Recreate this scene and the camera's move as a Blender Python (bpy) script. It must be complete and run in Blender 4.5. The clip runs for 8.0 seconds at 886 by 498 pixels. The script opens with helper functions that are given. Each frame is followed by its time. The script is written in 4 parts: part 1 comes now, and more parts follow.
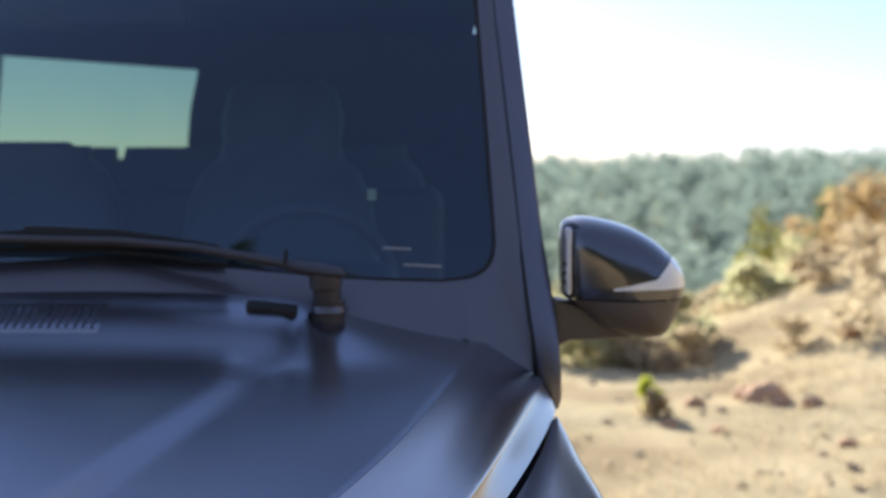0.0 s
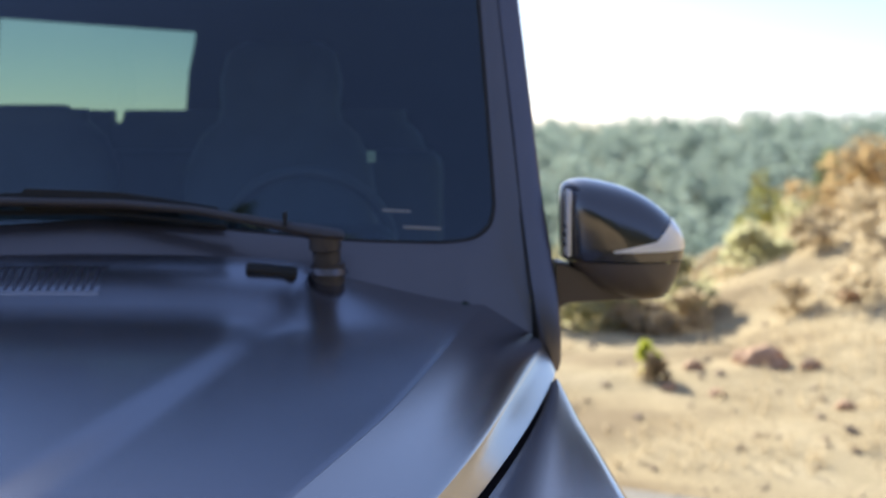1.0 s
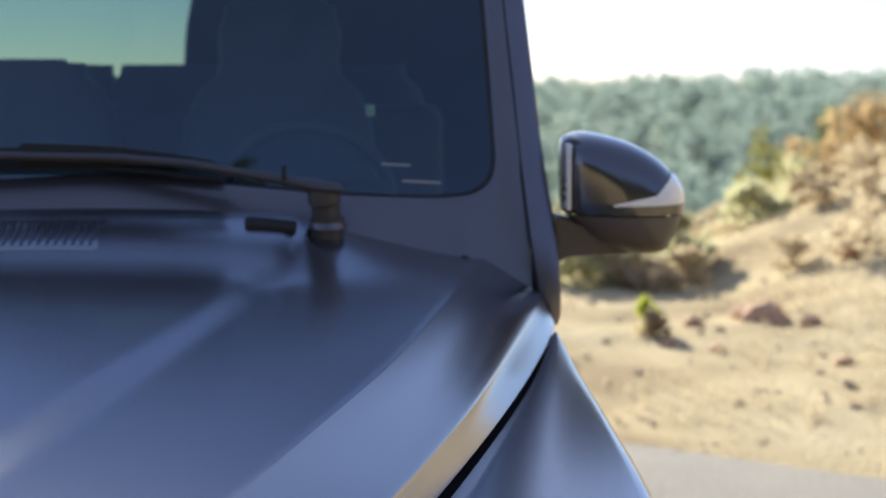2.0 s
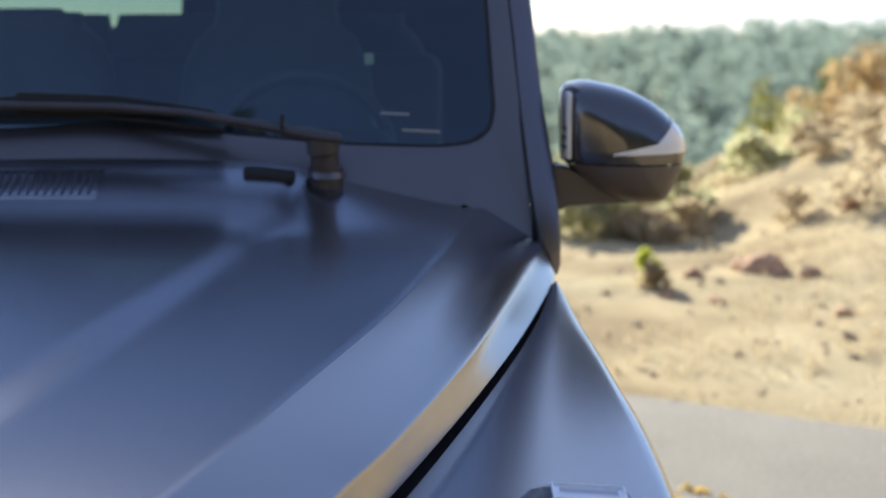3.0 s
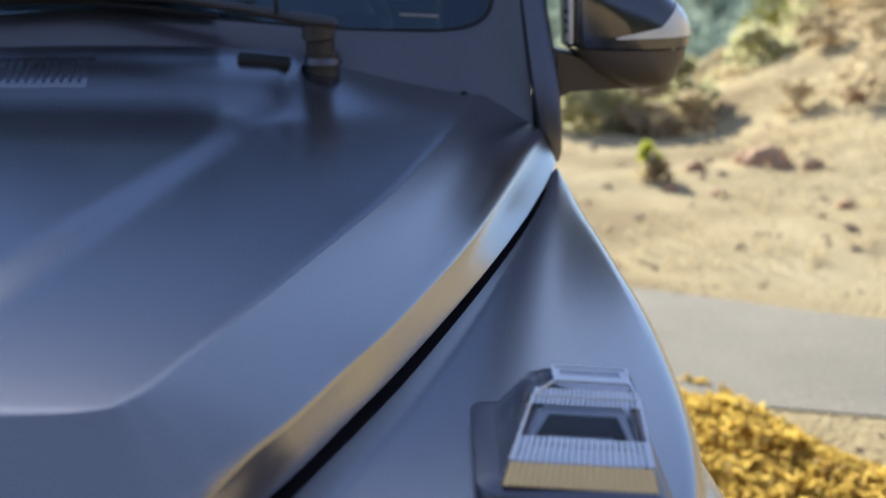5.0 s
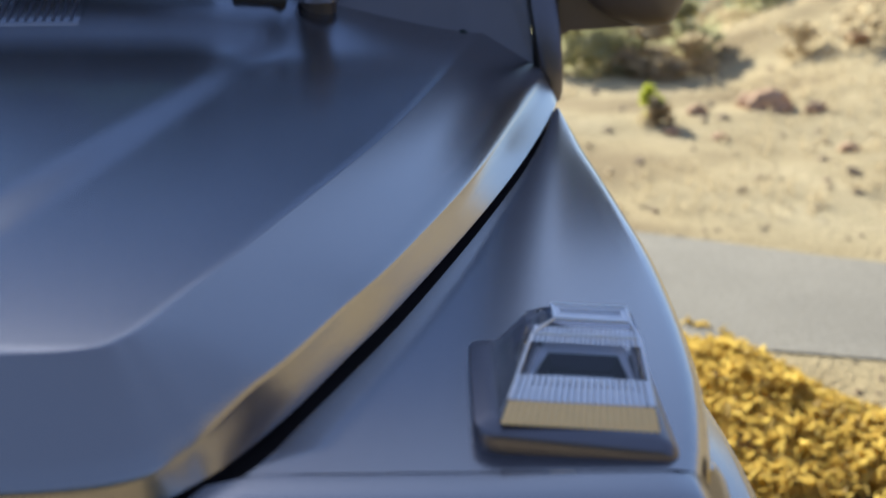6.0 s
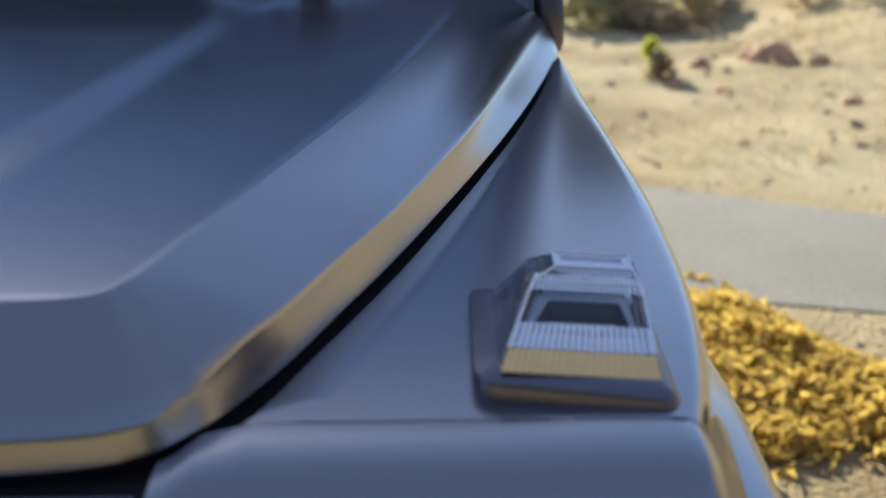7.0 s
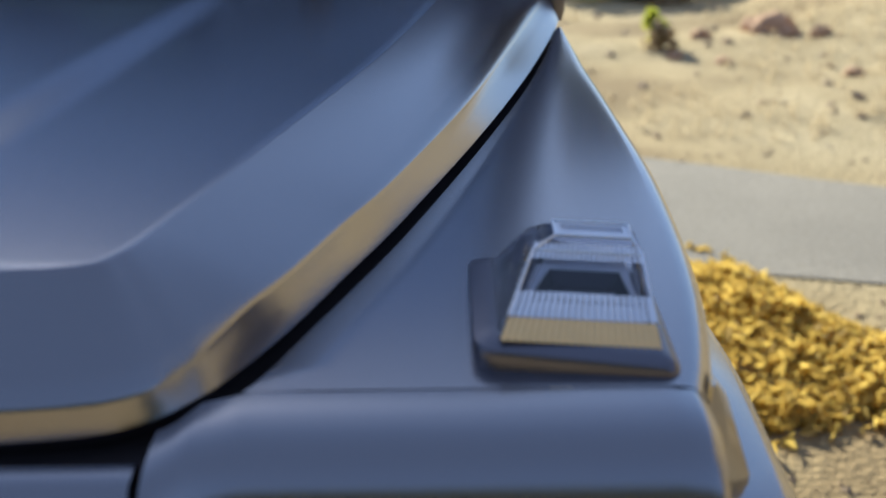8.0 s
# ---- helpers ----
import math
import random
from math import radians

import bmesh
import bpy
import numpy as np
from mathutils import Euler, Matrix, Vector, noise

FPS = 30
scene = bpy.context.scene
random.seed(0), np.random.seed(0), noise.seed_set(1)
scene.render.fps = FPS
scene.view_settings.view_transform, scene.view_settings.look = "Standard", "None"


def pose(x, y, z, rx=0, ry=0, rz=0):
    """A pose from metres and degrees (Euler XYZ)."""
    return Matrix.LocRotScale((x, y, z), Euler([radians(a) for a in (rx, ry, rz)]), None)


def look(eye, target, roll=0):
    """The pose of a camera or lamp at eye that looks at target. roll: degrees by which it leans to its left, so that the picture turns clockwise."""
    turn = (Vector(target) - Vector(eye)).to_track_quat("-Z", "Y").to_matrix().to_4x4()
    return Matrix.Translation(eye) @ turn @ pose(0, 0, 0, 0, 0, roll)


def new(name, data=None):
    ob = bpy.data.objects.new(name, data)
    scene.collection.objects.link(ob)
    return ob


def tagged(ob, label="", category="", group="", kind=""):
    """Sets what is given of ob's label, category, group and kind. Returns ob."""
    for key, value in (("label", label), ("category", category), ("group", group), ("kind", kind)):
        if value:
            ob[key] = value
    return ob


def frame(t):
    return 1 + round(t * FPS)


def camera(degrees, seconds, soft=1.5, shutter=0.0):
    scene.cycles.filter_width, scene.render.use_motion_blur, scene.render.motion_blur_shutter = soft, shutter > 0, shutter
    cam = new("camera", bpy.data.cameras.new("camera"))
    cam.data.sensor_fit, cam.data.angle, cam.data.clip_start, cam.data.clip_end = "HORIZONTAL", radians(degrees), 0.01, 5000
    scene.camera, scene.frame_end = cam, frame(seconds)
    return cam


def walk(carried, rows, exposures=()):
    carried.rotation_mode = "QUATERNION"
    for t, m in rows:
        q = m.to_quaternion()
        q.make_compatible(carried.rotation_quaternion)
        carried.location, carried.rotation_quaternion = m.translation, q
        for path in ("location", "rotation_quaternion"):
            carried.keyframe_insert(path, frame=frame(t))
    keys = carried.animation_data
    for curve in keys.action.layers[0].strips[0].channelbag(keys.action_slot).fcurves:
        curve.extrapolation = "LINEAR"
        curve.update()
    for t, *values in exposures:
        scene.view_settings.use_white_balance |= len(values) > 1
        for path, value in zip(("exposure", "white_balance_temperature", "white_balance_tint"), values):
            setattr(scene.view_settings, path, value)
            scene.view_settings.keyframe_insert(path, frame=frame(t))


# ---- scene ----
cam = camera(39.22, 8.0, soft=1.5)
TILT, EYE_X, EYE_Z = -4.2, 0.66, 1.66
ROWS = [
    (0.0, 0.0, 0.0, 0.0, 0.0, 0.0, 0.0),
    (0.5, -0.0001, 0.0018, -0.0016, -0.006, -0.593, 0.010),
    (1.0, -0.0003, 0.0040, -0.0050, -0.018, -1.618, 0.045),
    (1.5, -0.0001, 0.0069, -0.0084, -0.022, -2.583, 0.085),
    (3.0, 0.0013, 0.0155, -0.0184, -0.009, -5.745, 0.214),
    (3.5, 0.0020, 0.0206, -0.0226, 0.013, -6.904, 0.290),
    (4.0, 0.0025, 0.0280, -0.0277, 0.026, -8.185, 0.365),
    (4.5, 0.0033, 0.0353, -0.0325, 0.057, -9.305, 0.455),
    (6.0, 0.0077, 0.0655, -0.0506, 0.159, -12.968, 0.690),
    (6.5, 0.0084, 0.0720, -0.0561, 0.206, -14.096, 0.730),
    (7.0, 0.0091, 0.0754, -0.0598, 0.245, -15.033, 0.790),
    (7.5, 0.0093, 0.0774, -0.0620, 0.265, -15.792, 0.815),
    (8.0, 0.0096, 0.0785, -0.0640, 0.282, -16.286, 0.840),
]
walk(cam, [(t, pose(EYE_X, 0, EYE_Z, TILT) @ pose(x, y, z, 0, 0, yaw) @ pose(0, 0, 0, pitch)
            @ pose(0, 0, 0, 0, roll) @ pose(0, 0, 0, 90)) for t, x, y, z, yaw, pitch, roll in ROWS],
     exposures=[(0, 1.63, 5600, 9), (4, 1.58, 5600, 5), (8, 1.36, 5600, 3)])
cam.data.dof.use_dof = True
cam.data.dof.focus_distance = 1.45
cam.data.dof.aperture_fstop = 4.0

# ---- light: low hazy sun behind the car ----
SUN_EL, SUN_AZ = 24.0, -21.0          # degrees above the horizon; clockwise from +y
world = bpy.data.worlds.new("sky")
scene.world = world
world.use_nodes = True
wn = world.node_tree
sky = wn.nodes.new("ShaderNodeTexSky")
sky.sky_type = "NISHITA"
sky.sun_disc = False
sky.sun_elevation = radians(SUN_EL)
sky.sun_rotation = radians(SUN_AZ)
sky.air_density, sky.dust_density, sky.ozone_density, sky.altitude = 0.7, 0.8, 1.4, 400
veil = wn.nodes.new("ShaderNodeVectorMath")        # thin even haze over the whole sky
veil.operation = "MULTIPLY_ADD"
veil.inputs[1].default_value = (0.82, 0.80, 0.80)
veil.inputs[2].default_value = (1.4, 1.6, 2.3)
wn.links.new(sky.outputs[0], veil.inputs[0])
wn.links.new(veil.outputs[0], wn.nodes["Background"].inputs[0])
wn.nodes["Background"].inputs[1].default_value = 0.05
sun = new("sun", bpy.data.lights.new("sun", "SUN"))
sun.data.energy, sun.data.angle, sun.data.color = 3.7, radians(1.5), (1.0, 0.86, 0.63)
sd = Vector((math.sin(radians(SUN_AZ)) * math.cos(radians(SUN_EL)), math.cos(radians(SUN_AZ)) * math.cos(radians(SUN_EL)), math.sin(radians(SUN_EL))))
sun.matrix_world = look(sd * 60, (0, 0, 0))

# ---- materials ----


def mat(name, color, rough=0.6, metal=0.0, coat=0.0, var=0.15, scale=8.0, fine=120.0, bump=0.0, depth=0.002, spec=0.5):
    """A principled material with colour variation at two scales, roughness variation and fine relief."""
    m = bpy.data.materials.new(name)
    m.use_nodes = True
    nt = m.node_tree
    b = nt.nodes["Principled BSDF"]
    b.inputs["Roughness"].default_value, b.inputs["Metallic"].default_value = rough, metal
    b.inputs["Coat Weight"].default_value, b.inputs["Specular IOR Level"].default_value = coat, spec
    tc = nt.nodes.new("ShaderNodeTexCoord")
    big, small = nt.nodes.new("ShaderNodeTexNoise"), nt.nodes.new("ShaderNodeTexNoise")
    big.inputs["Scale"].default_value, small.inputs["Scale"].default_value = scale, fine
    big.inputs["Detail"].default_value, small.inputs["Detail"].default_value = 5, 3
    for n in (big, small):
        nt.links.new(tc.outputs["Object"], n.inputs["Vector"])
    mix = nt.nodes.new("ShaderNodeMath")
    mix.operation = "ADD"
    nt.links.new(big.outputs["Fac"], mix.inputs[0])
    nt.links.new(small.outputs["Fac"], mix.inputs[1])
    ramp = nt.nodes.new("ShaderNodeMapRange")
    ramp.inputs["From Min"].default_value, ramp.inputs["From Max"].default_value = 0.6, 1.4
    ramp.inputs["To Min"].default_value, ramp.inputs["To Max"].default_value = 1 - var, 1 + var
    nt.links.new(mix.outputs[0], ramp.inputs["Value"])
    mul = nt.nodes.new("ShaderNodeVectorMath")
    mul.operation = "SCALE"
    mul.inputs[0].default_value = color
    nt.links.new(ramp.outputs[0], mul.inputs["Scale"])
    nt.links.new(mul.outputs[0], b.inputs["Base Color"])
    if bump:
        bp = nt.nodes.new("ShaderNodeBump")
        bp.inputs["Strength"].default_value, bp.inputs["Distance"].default_value = bump, depth
        nt.links.new(small.outputs["Fac"], bp.inputs["Height"])
        nt.links.new(bp.outputs[0], b.inputs["Normal"])
    return m


def leaf_mat(name, a, b, through_light=0.35):
    """Foliage: each leaf clump takes its own tint between a and b, with some light passing through."""
    m = bpy.data.materials.new(name)
    m.use_nodes = True
    nt = m.node_tree
    p, out = nt.nodes["Principled BSDF"], nt.nodes["Material Output"]
    geo = nt.nodes.new("ShaderNodeNewGeometry")
    ramp = nt.nodes.new("ShaderNodeValToRGB")
    ramp.color_ramp.elements[0].color, ramp.color_ramp.elements[1].color = (*a, 1), (*b, 1)
    nt.links.new(geo.outputs["Random Per Island"], ramp.inputs[0])
    nt.links.new(ramp.outputs[0], p.inputs["Base Color"])
    p.inputs["Roughness"].default_value = 0.75
    tr = nt.nodes.new("ShaderNodeBsdfTranslucent")
    nt.links.new(ramp.outputs[0], tr.inputs["Color"])
    mx = nt.nodes.new("ShaderNodeMixShader")
    mx.inputs[0].default_value = through_light
    nt.links.new(p.outputs[0], mx.inputs[1])
    nt.links.new(tr.outputs[0], mx.inputs[2])
    nt.links.new(mx.outputs[0], out.inputs["Surface"])
    return m


def glass_mat(name, tint, rough=0.0, ior=1.5, gain=1.0):
    """A thin pane: tinted see-through with a Fresnel gloss."""
    m = bpy.data.materials.new(name)
    m.use_nodes = True
    nt = m.node_tree
    nt.nodes.remove(nt.nodes["Principled BSDF"])
    out = nt.nodes["Material Output"]
    t, g, f, mx = (nt.nodes.new(k) for k in ("ShaderNodeBsdfTransparent", "ShaderNodeBsdfGlossy", "ShaderNodeFresnel", "ShaderNodeMixShader"))
    t.inputs[0].default_value = (*tint, 1)
    g.inputs["Roughness"].default_value = rough
    f.inputs["IOR"].default_value = ior
    k = nt.nodes.new("ShaderNodeMath")
    k.operation, k.use_clamp = "MULTIPLY", True
    k.inputs[1].default_value = gain
    nt.links.new(f.outputs[0], k.inputs[0])
    nt.links.new(k.outputs[0], mx.inputs[0])
    nt.links.new(t.outputs[0], mx.inputs[1])
    nt.links.new(g.outputs[0], mx.inputs[2])
    nt.links.new(mx.outputs[0], out.inputs["Surface"])
    return m


PAINT = mat("satin_paint", (0.24, 0.225, 0.245), rough=0.25, metal=0.95, coat=1.0, var=0.05, scale=2.5, fine=900, bump=0.04, depth=0.0004)
PAINT.node_tree.nodes["Principled BSDF"].inputs["Coat Roughness"].default_value = 0.22
PAINT.node_tree.nodes["Principled BSDF"].inputs["Coat IOR"].default_value = 1.9
# darker copy of the body paint: the surround's shade is in its colour
SHADED_PAINT = mat("shaded_satin_paint", (0.14, 0.13, 0.145), rough=0.36, metal=0.8, coat=0.4, var=0.06, fine=700, bump=0.04, depth=0.0004)
GLOSS = mat("gloss_dark_paint", (0.13, 0.125, 0.135), rough=0.2, metal=0.85, coat=0.4, var=0.1, fine=300)
HOUSING = mat("lamp_housing", (0.17, 0.16, 0.185), rough=0.32, metal=0.85, var=0.06, fine=600, bump=0.05, depth=0.0004)
PALE = mat("pale_plastic", (0.84, 0.83, 0.87), rough=0.4, metal=0.35, var=0.08, fine=300)
PLASTIC = mat("grey_plastic", (0.06, 0.052, 0.054), rough=0.5, var=0.12, fine=700, bump=0.15, depth=0.0006)
SHELL = mat("brown_grey_plastic", (0.125, 0.105, 0.098), rough=0.45, var=0.12, fine=700, bump=0.12, depth=0.0006)
RUBBER = mat("black_rubber", (0.012, 0.012, 0.013), rough=0.65, var=0.2, fine=300, bump=0.1)
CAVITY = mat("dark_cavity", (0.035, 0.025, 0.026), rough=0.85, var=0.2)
CHROME = mat("bright_metal", (0.75, 0.75, 0.77), rough=0.16, metal=1.0, var=0.05, fine=200)
LEATHER = mat("dark_leather", (0.10, 0.105, 0.125), rough=0.45, var=0.2, fine=350, bump=0.2, depth=0.001)
TRIM = mat("cabin_trim", (0.022, 0.023, 0.03), rough=0.6, var=0.2, fine=300, bump=0.1)
LENS = glass_mat("clear_ribbed_plastic", (0.93, 0.93, 0.97), rough=0.06, ior=1.45, gain=1.6)
SCREEN = glass_mat("windscreen_glass", (0.50, 0.62, 0.66), ior=1.52, gain=1.6)
SCREEN.node_tree.nodes["Glossy BSDF"].inputs["Color"].default_value = (0.72, 0.82, 1.0, 1)
SIDEGLASS = glass_mat("tinted_glass", (0.145, 0.205, 0.175), ior=1.5, gain=1.0)
TYRE = mat("tyre_rubber", (0.02, 0.02, 0.021), rough=0.8, var=0.25, fine=160, bump=0.3)
BARK = mat("bark", (0.13, 0.095, 0.07), rough=0.9, var=0.35, scale=5, fine=60, bump=0.6, depth=0.02)
ROCK = mat("reddish_sandstone", (0.50, 0.31, 0.19), rough=0.9, var=0.4, scale=4, fine=40, bump=0.6, depth=0.03)
STONE = mat("sandstone", (0.42, 0.31, 0.21), rough=0.9, var=0.35, scale=3, fine=40, bump=0.6, depth=0.03)
ROADM = mat("dusty_road", (0.26, 0.235, 0.20), rough=0.92, var=0.4, scale=0.8, fine=70, bump=0.5, depth=0.01)



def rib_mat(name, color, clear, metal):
    """Moulded ribs: part clear, part metallic to stand in for light scattered in the lens."""
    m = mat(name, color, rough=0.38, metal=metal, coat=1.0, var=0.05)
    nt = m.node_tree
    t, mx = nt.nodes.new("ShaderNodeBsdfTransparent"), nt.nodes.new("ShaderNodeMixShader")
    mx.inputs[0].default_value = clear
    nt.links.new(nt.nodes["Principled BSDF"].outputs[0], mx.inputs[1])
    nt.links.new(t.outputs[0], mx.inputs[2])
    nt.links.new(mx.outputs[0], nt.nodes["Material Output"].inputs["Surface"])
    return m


# clear ribs brightened with metal in place of light passing the lens
LIT_RIB = rib_mat("lit_rib", (0.96, 0.95, 0.99), 0.12, 0.5)
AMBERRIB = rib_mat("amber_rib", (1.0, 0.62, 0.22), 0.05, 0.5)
EDGE_CLEAR = rib_mat("clear_edge", (0.97, 0.97, 1.0), 0.1, 0.8)
MARK = mat("grey_mark", (0.30, 0.31, 0.34), rough=0.4, var=0.1)
# colour of a reflection spot on the windscreen
GLINT = mat("pale_green_glint", (0.55, 0.62, 0.42), rough=0.5, var=0.1)
WHITE = mat("white_lens", (0.9, 0.91, 0.94), rough=0.22, coat=0.8, var=0.05)

# ---- building helpers ----


def part(name, bm, material, parent, label="", smooth=True, sharp=35):
    """Links a bmesh, given in world places, as one mesh under a thing or a part."""
    bmesh.ops.remove_doubles(bm, verts=bm.verts, dist=1e-5)
    bmesh.ops.recalc_face_normals(bm, faces=bm.faces)
    me = bpy.data.meshes.new(name)
    for f in bm.faces:
        f.smooth = smooth
    for e in bm.edges:
        if len(e.link_faces) == 2 and e.calc_face_angle(0) > radians(sharp):
            e.smooth = False
    bm.to_mesh(me)
    bm.free()
    me.materials.append(material)
    ob = new(name, me)
    if parent:
        ob.parent = parent
        ob.matrix_parent_inverse = Matrix() if parent.parent else Matrix.Translation(-parent.location)
    if label:
        ob["label"] = label
    return ob


def empty(name, loc, label, category, group=""):
    e = new(name)
    e.location = loc
    e.empty_display_size = 0.1
    return tagged(e, label, category, group)


def lerp(a, b, t):
    return a + (b - a) * t


def step(a, b, x):
    t = min(1, max(0, (x - a) / (b - a)))
    return t * t * (3 - 2 * t)


def curve(pts, n):
    """A smooth line through points (any size), n samples to a stretch."""
    p = [np.array(q, float) for q in pts]
    p = [2 * p[0] - p[1]] + p + [2 * p[-1] - p[-2]]
    out = []
    for i in range(1, len(p) - 2):
        for k in range(n):
            t = k / n
            a, b, c, d = p[i - 1:i + 3]
            out.append(0.5 * (2 * b + (c - a) * t + (2 * a - 5 * b + 4 * c - d) * t * t + (3 * b - a - 3 * c + d) * t ** 3))
    return out + [p[-2]]


def loft(bm, rows, closed=False, mirror=False):
    """Quads between rows of places; mirror: the same again on the other side of the car."""
    for sgn in ((1, -1) if mirror else (1,)):
        vs = [[bm.verts.new((sgn * p[0], p[1], p[2])) for p in r] for r in rows]
        for a, b in zip(vs, vs[1:]):
            n = len(a)
            for i in range(n if closed else n - 1):
                j = (i + 1) % n
                if len({a[i].co.to_tuple(6), a[j].co.to_tuple(6), b[j].co.to_tuple(6), b[i].co.to_tuple(6)}) > 2:
                    bm.faces.new((a[i], a[j], b[j], b[i]))
    return bm


def cap(bm, ring):
    bm.faces.new([bm.verts.new(p) for p in ring])


def box(bm, lo, hi, bevel=0.0, seg=2, m=None):
    """A bevelled box between two corners."""
    r = bmesh.ops.create_cube(bm, size=1)
    vs = r["verts"]
    for v in vs:
        v.co = Vector([lerp(lo[i], hi[i], v.co[i] + 0.5) for i in range(3)])
    if bevel:
        es = list({e for v in vs for e in v.link_edges})
        vs = list({v for f in bmesh.ops.bevel(bm, geom=es, offset=bevel, segments=seg, affect="EDGES", profile=0.5)["faces"] for v in f.verts} | {v for v in vs if v.is_valid})
    if m:
        for v in vs:
            v.co = m @ v.co
    return bm


def tube(bm, pts, radii, n=10, flat=1.0):
    """A round rod along places, with a radius at each; flat squashes it upright."""
    rings = []
    for i, p in enumerate(pts):
        a, b = Vector(pts[max(0, i - 1)]), Vector(pts[min(len(pts) - 1, i + 1)])
        d = (b - a).normalized()
        u = d.cross(Vector((0, 0, 1)) if abs(d.z) < 0.9 else Vector((1, 0, 0))).normalized()
        w = u.cross(d)
        rings.append([Vector(p) + (u * math.cos(2 * math.pi * k / n) + w * math.sin(2 * math.pi * k / n) * flat) * radii[i] for k in range(n)])
    loft(bm, rings, closed=True)
    cap(bm, rings[0])
    cap(bm, rings[-1])
    return bm


def flip(bm):
    """The same mesh on the other side of the car."""
    for v in bm.verts:
        v.co.x = -v.co.x
    return bm

# ---- the car: nose towards -y, its middle at x = 0 ----


def fz(y):
    """Height of the top of the front wing."""
    return 1.211 + 0.0286 * (y - 2.102)


car = empty("off_road_car", (0, 2.9, 0), "boxy off-road car in satin slate-grey paint, parked on a dirt track", "car")

# bonnet: line of its rim above, line of its rim below, line of the dome's crease, line along the middle
RIM = curve([(.847, 2.26), (.828, 2.176), (.759, 1.845), (.697, 1.56), (.617, 1.267), (.571, 1.129), (.534, 1.016), (.500, .937), (.478, .895), (.441, .855), (.366, .838), (.2, .832), (0, .829)], 8)
FOOT = curve([(.862, 2.20), (.847, 2.11), (.783, 1.815), (.709, 1.53), (.6255, 1.25), (.578, 1.11), (.540, 1.0), (.507, .924), (.484, .886), (.443, .851), (.365, .835), (.2, .827), (0, .822)], 8)
CREASE = curve([(.737, 2.285), (.722, 2.21), (.645, 1.82), (.587, 1.55), (.510, 1.25), (.474, 1.11), (.447, 1.01), (.434, .958), (.424, .934), (.408, .916), (.35, .907), (.19, .902), (0, .90)], 8)
SPINE = curve([(0, 2.32), (0, 2.23), (0, 1.83), (0, 1.53), (0, 1.24), (0, 1.10), (0, 1.03), (0, .985), (0, .965), (0, .945), (0, .925), (0, .91), (0, .90)], 8)


def rise(y):
    """Height of the rim over the wing: less along the nose."""
    return .012 + .0185 * step(.84, .99, y)


def brow(y):
    """Height of the dome's crease over the wing: a little more towards the windscreen."""
    return .09 + .012 * step(1.5, 2.29, y)


def dome(x, y, t):
    """Height of the bonnet's dome; t runs from the crease (0) to the middle (1)."""
    k = min(1, max(0, (y - .93) / 1.37))
    ridge = .214 + .163 * (y - 1.228)
    z = fz(y) + lerp(brow(y), .09, step(0, .5, t)) + (.004 + .022 * k) * (1 - (1 - t) ** 2) + .071 * step(1.98, 2.36, y) * step(0, .55, t)
    return z + .011 * (1 - step(ridge, ridge + .05, x)) * step(.95, 1.2, y)


bm = bmesh.new()
rows = []
for t in [i / 44 for i in range(44, -1, -1)]:
    rows.append([(x, y, dome(x, y, t)) for x, y in (c + (s - c) * t for c, s in zip(CREASE, SPINE))])
for t in (.02, .05, .1, .2, .35, .5, .65, .8, .9):
    rows.append([(*(c + (r - c) * t), fz(lerp(c[1], r[1], t)) + lerp(brow(c[1]), rise(r[1]) + .005, t) + .001 * math.sin(math.pi * t)) for c, r in zip(CREASE, RIM)])
for out, up in ((.955, .006), (.985, .0035), (1.0, 0)):
    rows.append([(*(c + (r - c) * out), fz(r[1]) + rise(r[1]) + up) for c, r in zip(CREASE, RIM)])
for t in (.06, .35, .7, 1.0):
    rows.append([(*(r + (f - r) * t), fz(f[1]) + lerp(rise(r[1]), -.003 - .006 * step(.90, .82, f[1]), t)) for r, f in zip(RIM, FOOT)])
rows.append([(f[0] * .965, f[1] + .025, fz(f[1]) - .035) for f in FOOT])
loft(bm, rows, mirror=True)
hood = part("bonnet", bm, PAINT, car, "satin slate-grey bonnet with a raised dome", sharp=50)

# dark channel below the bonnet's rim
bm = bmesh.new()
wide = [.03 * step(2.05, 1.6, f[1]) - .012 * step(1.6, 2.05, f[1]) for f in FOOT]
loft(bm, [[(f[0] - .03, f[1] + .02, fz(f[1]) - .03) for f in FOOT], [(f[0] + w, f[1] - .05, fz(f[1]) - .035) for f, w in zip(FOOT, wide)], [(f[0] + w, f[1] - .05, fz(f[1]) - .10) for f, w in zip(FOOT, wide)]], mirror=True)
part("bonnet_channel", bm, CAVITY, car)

# vent grid in the rear of the bonnet
VENT = lambda x, y: (x - .10 * (y - 2.19), y, dome(x, y, 1 - abs(x) / .7))
bm = bmesh.new()
loft(bm, [[(*VENT(x, y)[:2], VENT(x, y)[2] + dz) for x in (-.18, -.1, -.02, .03, .06)] for y, dz in ((2.125, 0), (2.129, .0015), (2.16, .0015), (2.21, .0015), (2.241, .0015), (2.245, 0))])
vent = part("bonnet_vent", bm, PAINT, car, "flat grey vent grid let into the bonnet")
for i in range(15):
    x = -.165 + .015 * i
    bm = bmesh.new()
    loft(bm, [[(p[0] + dx, p[1], p[2] + dz) for dx, dz in ((-.003, .001), (-.002, .003), (.002, .003), (.003, .001))] for p in (VENT(x, y) for y in (2.14, 2.165, 2.19, 2.215, 2.233))])
    part("slat", bm, HOUSING, vent)

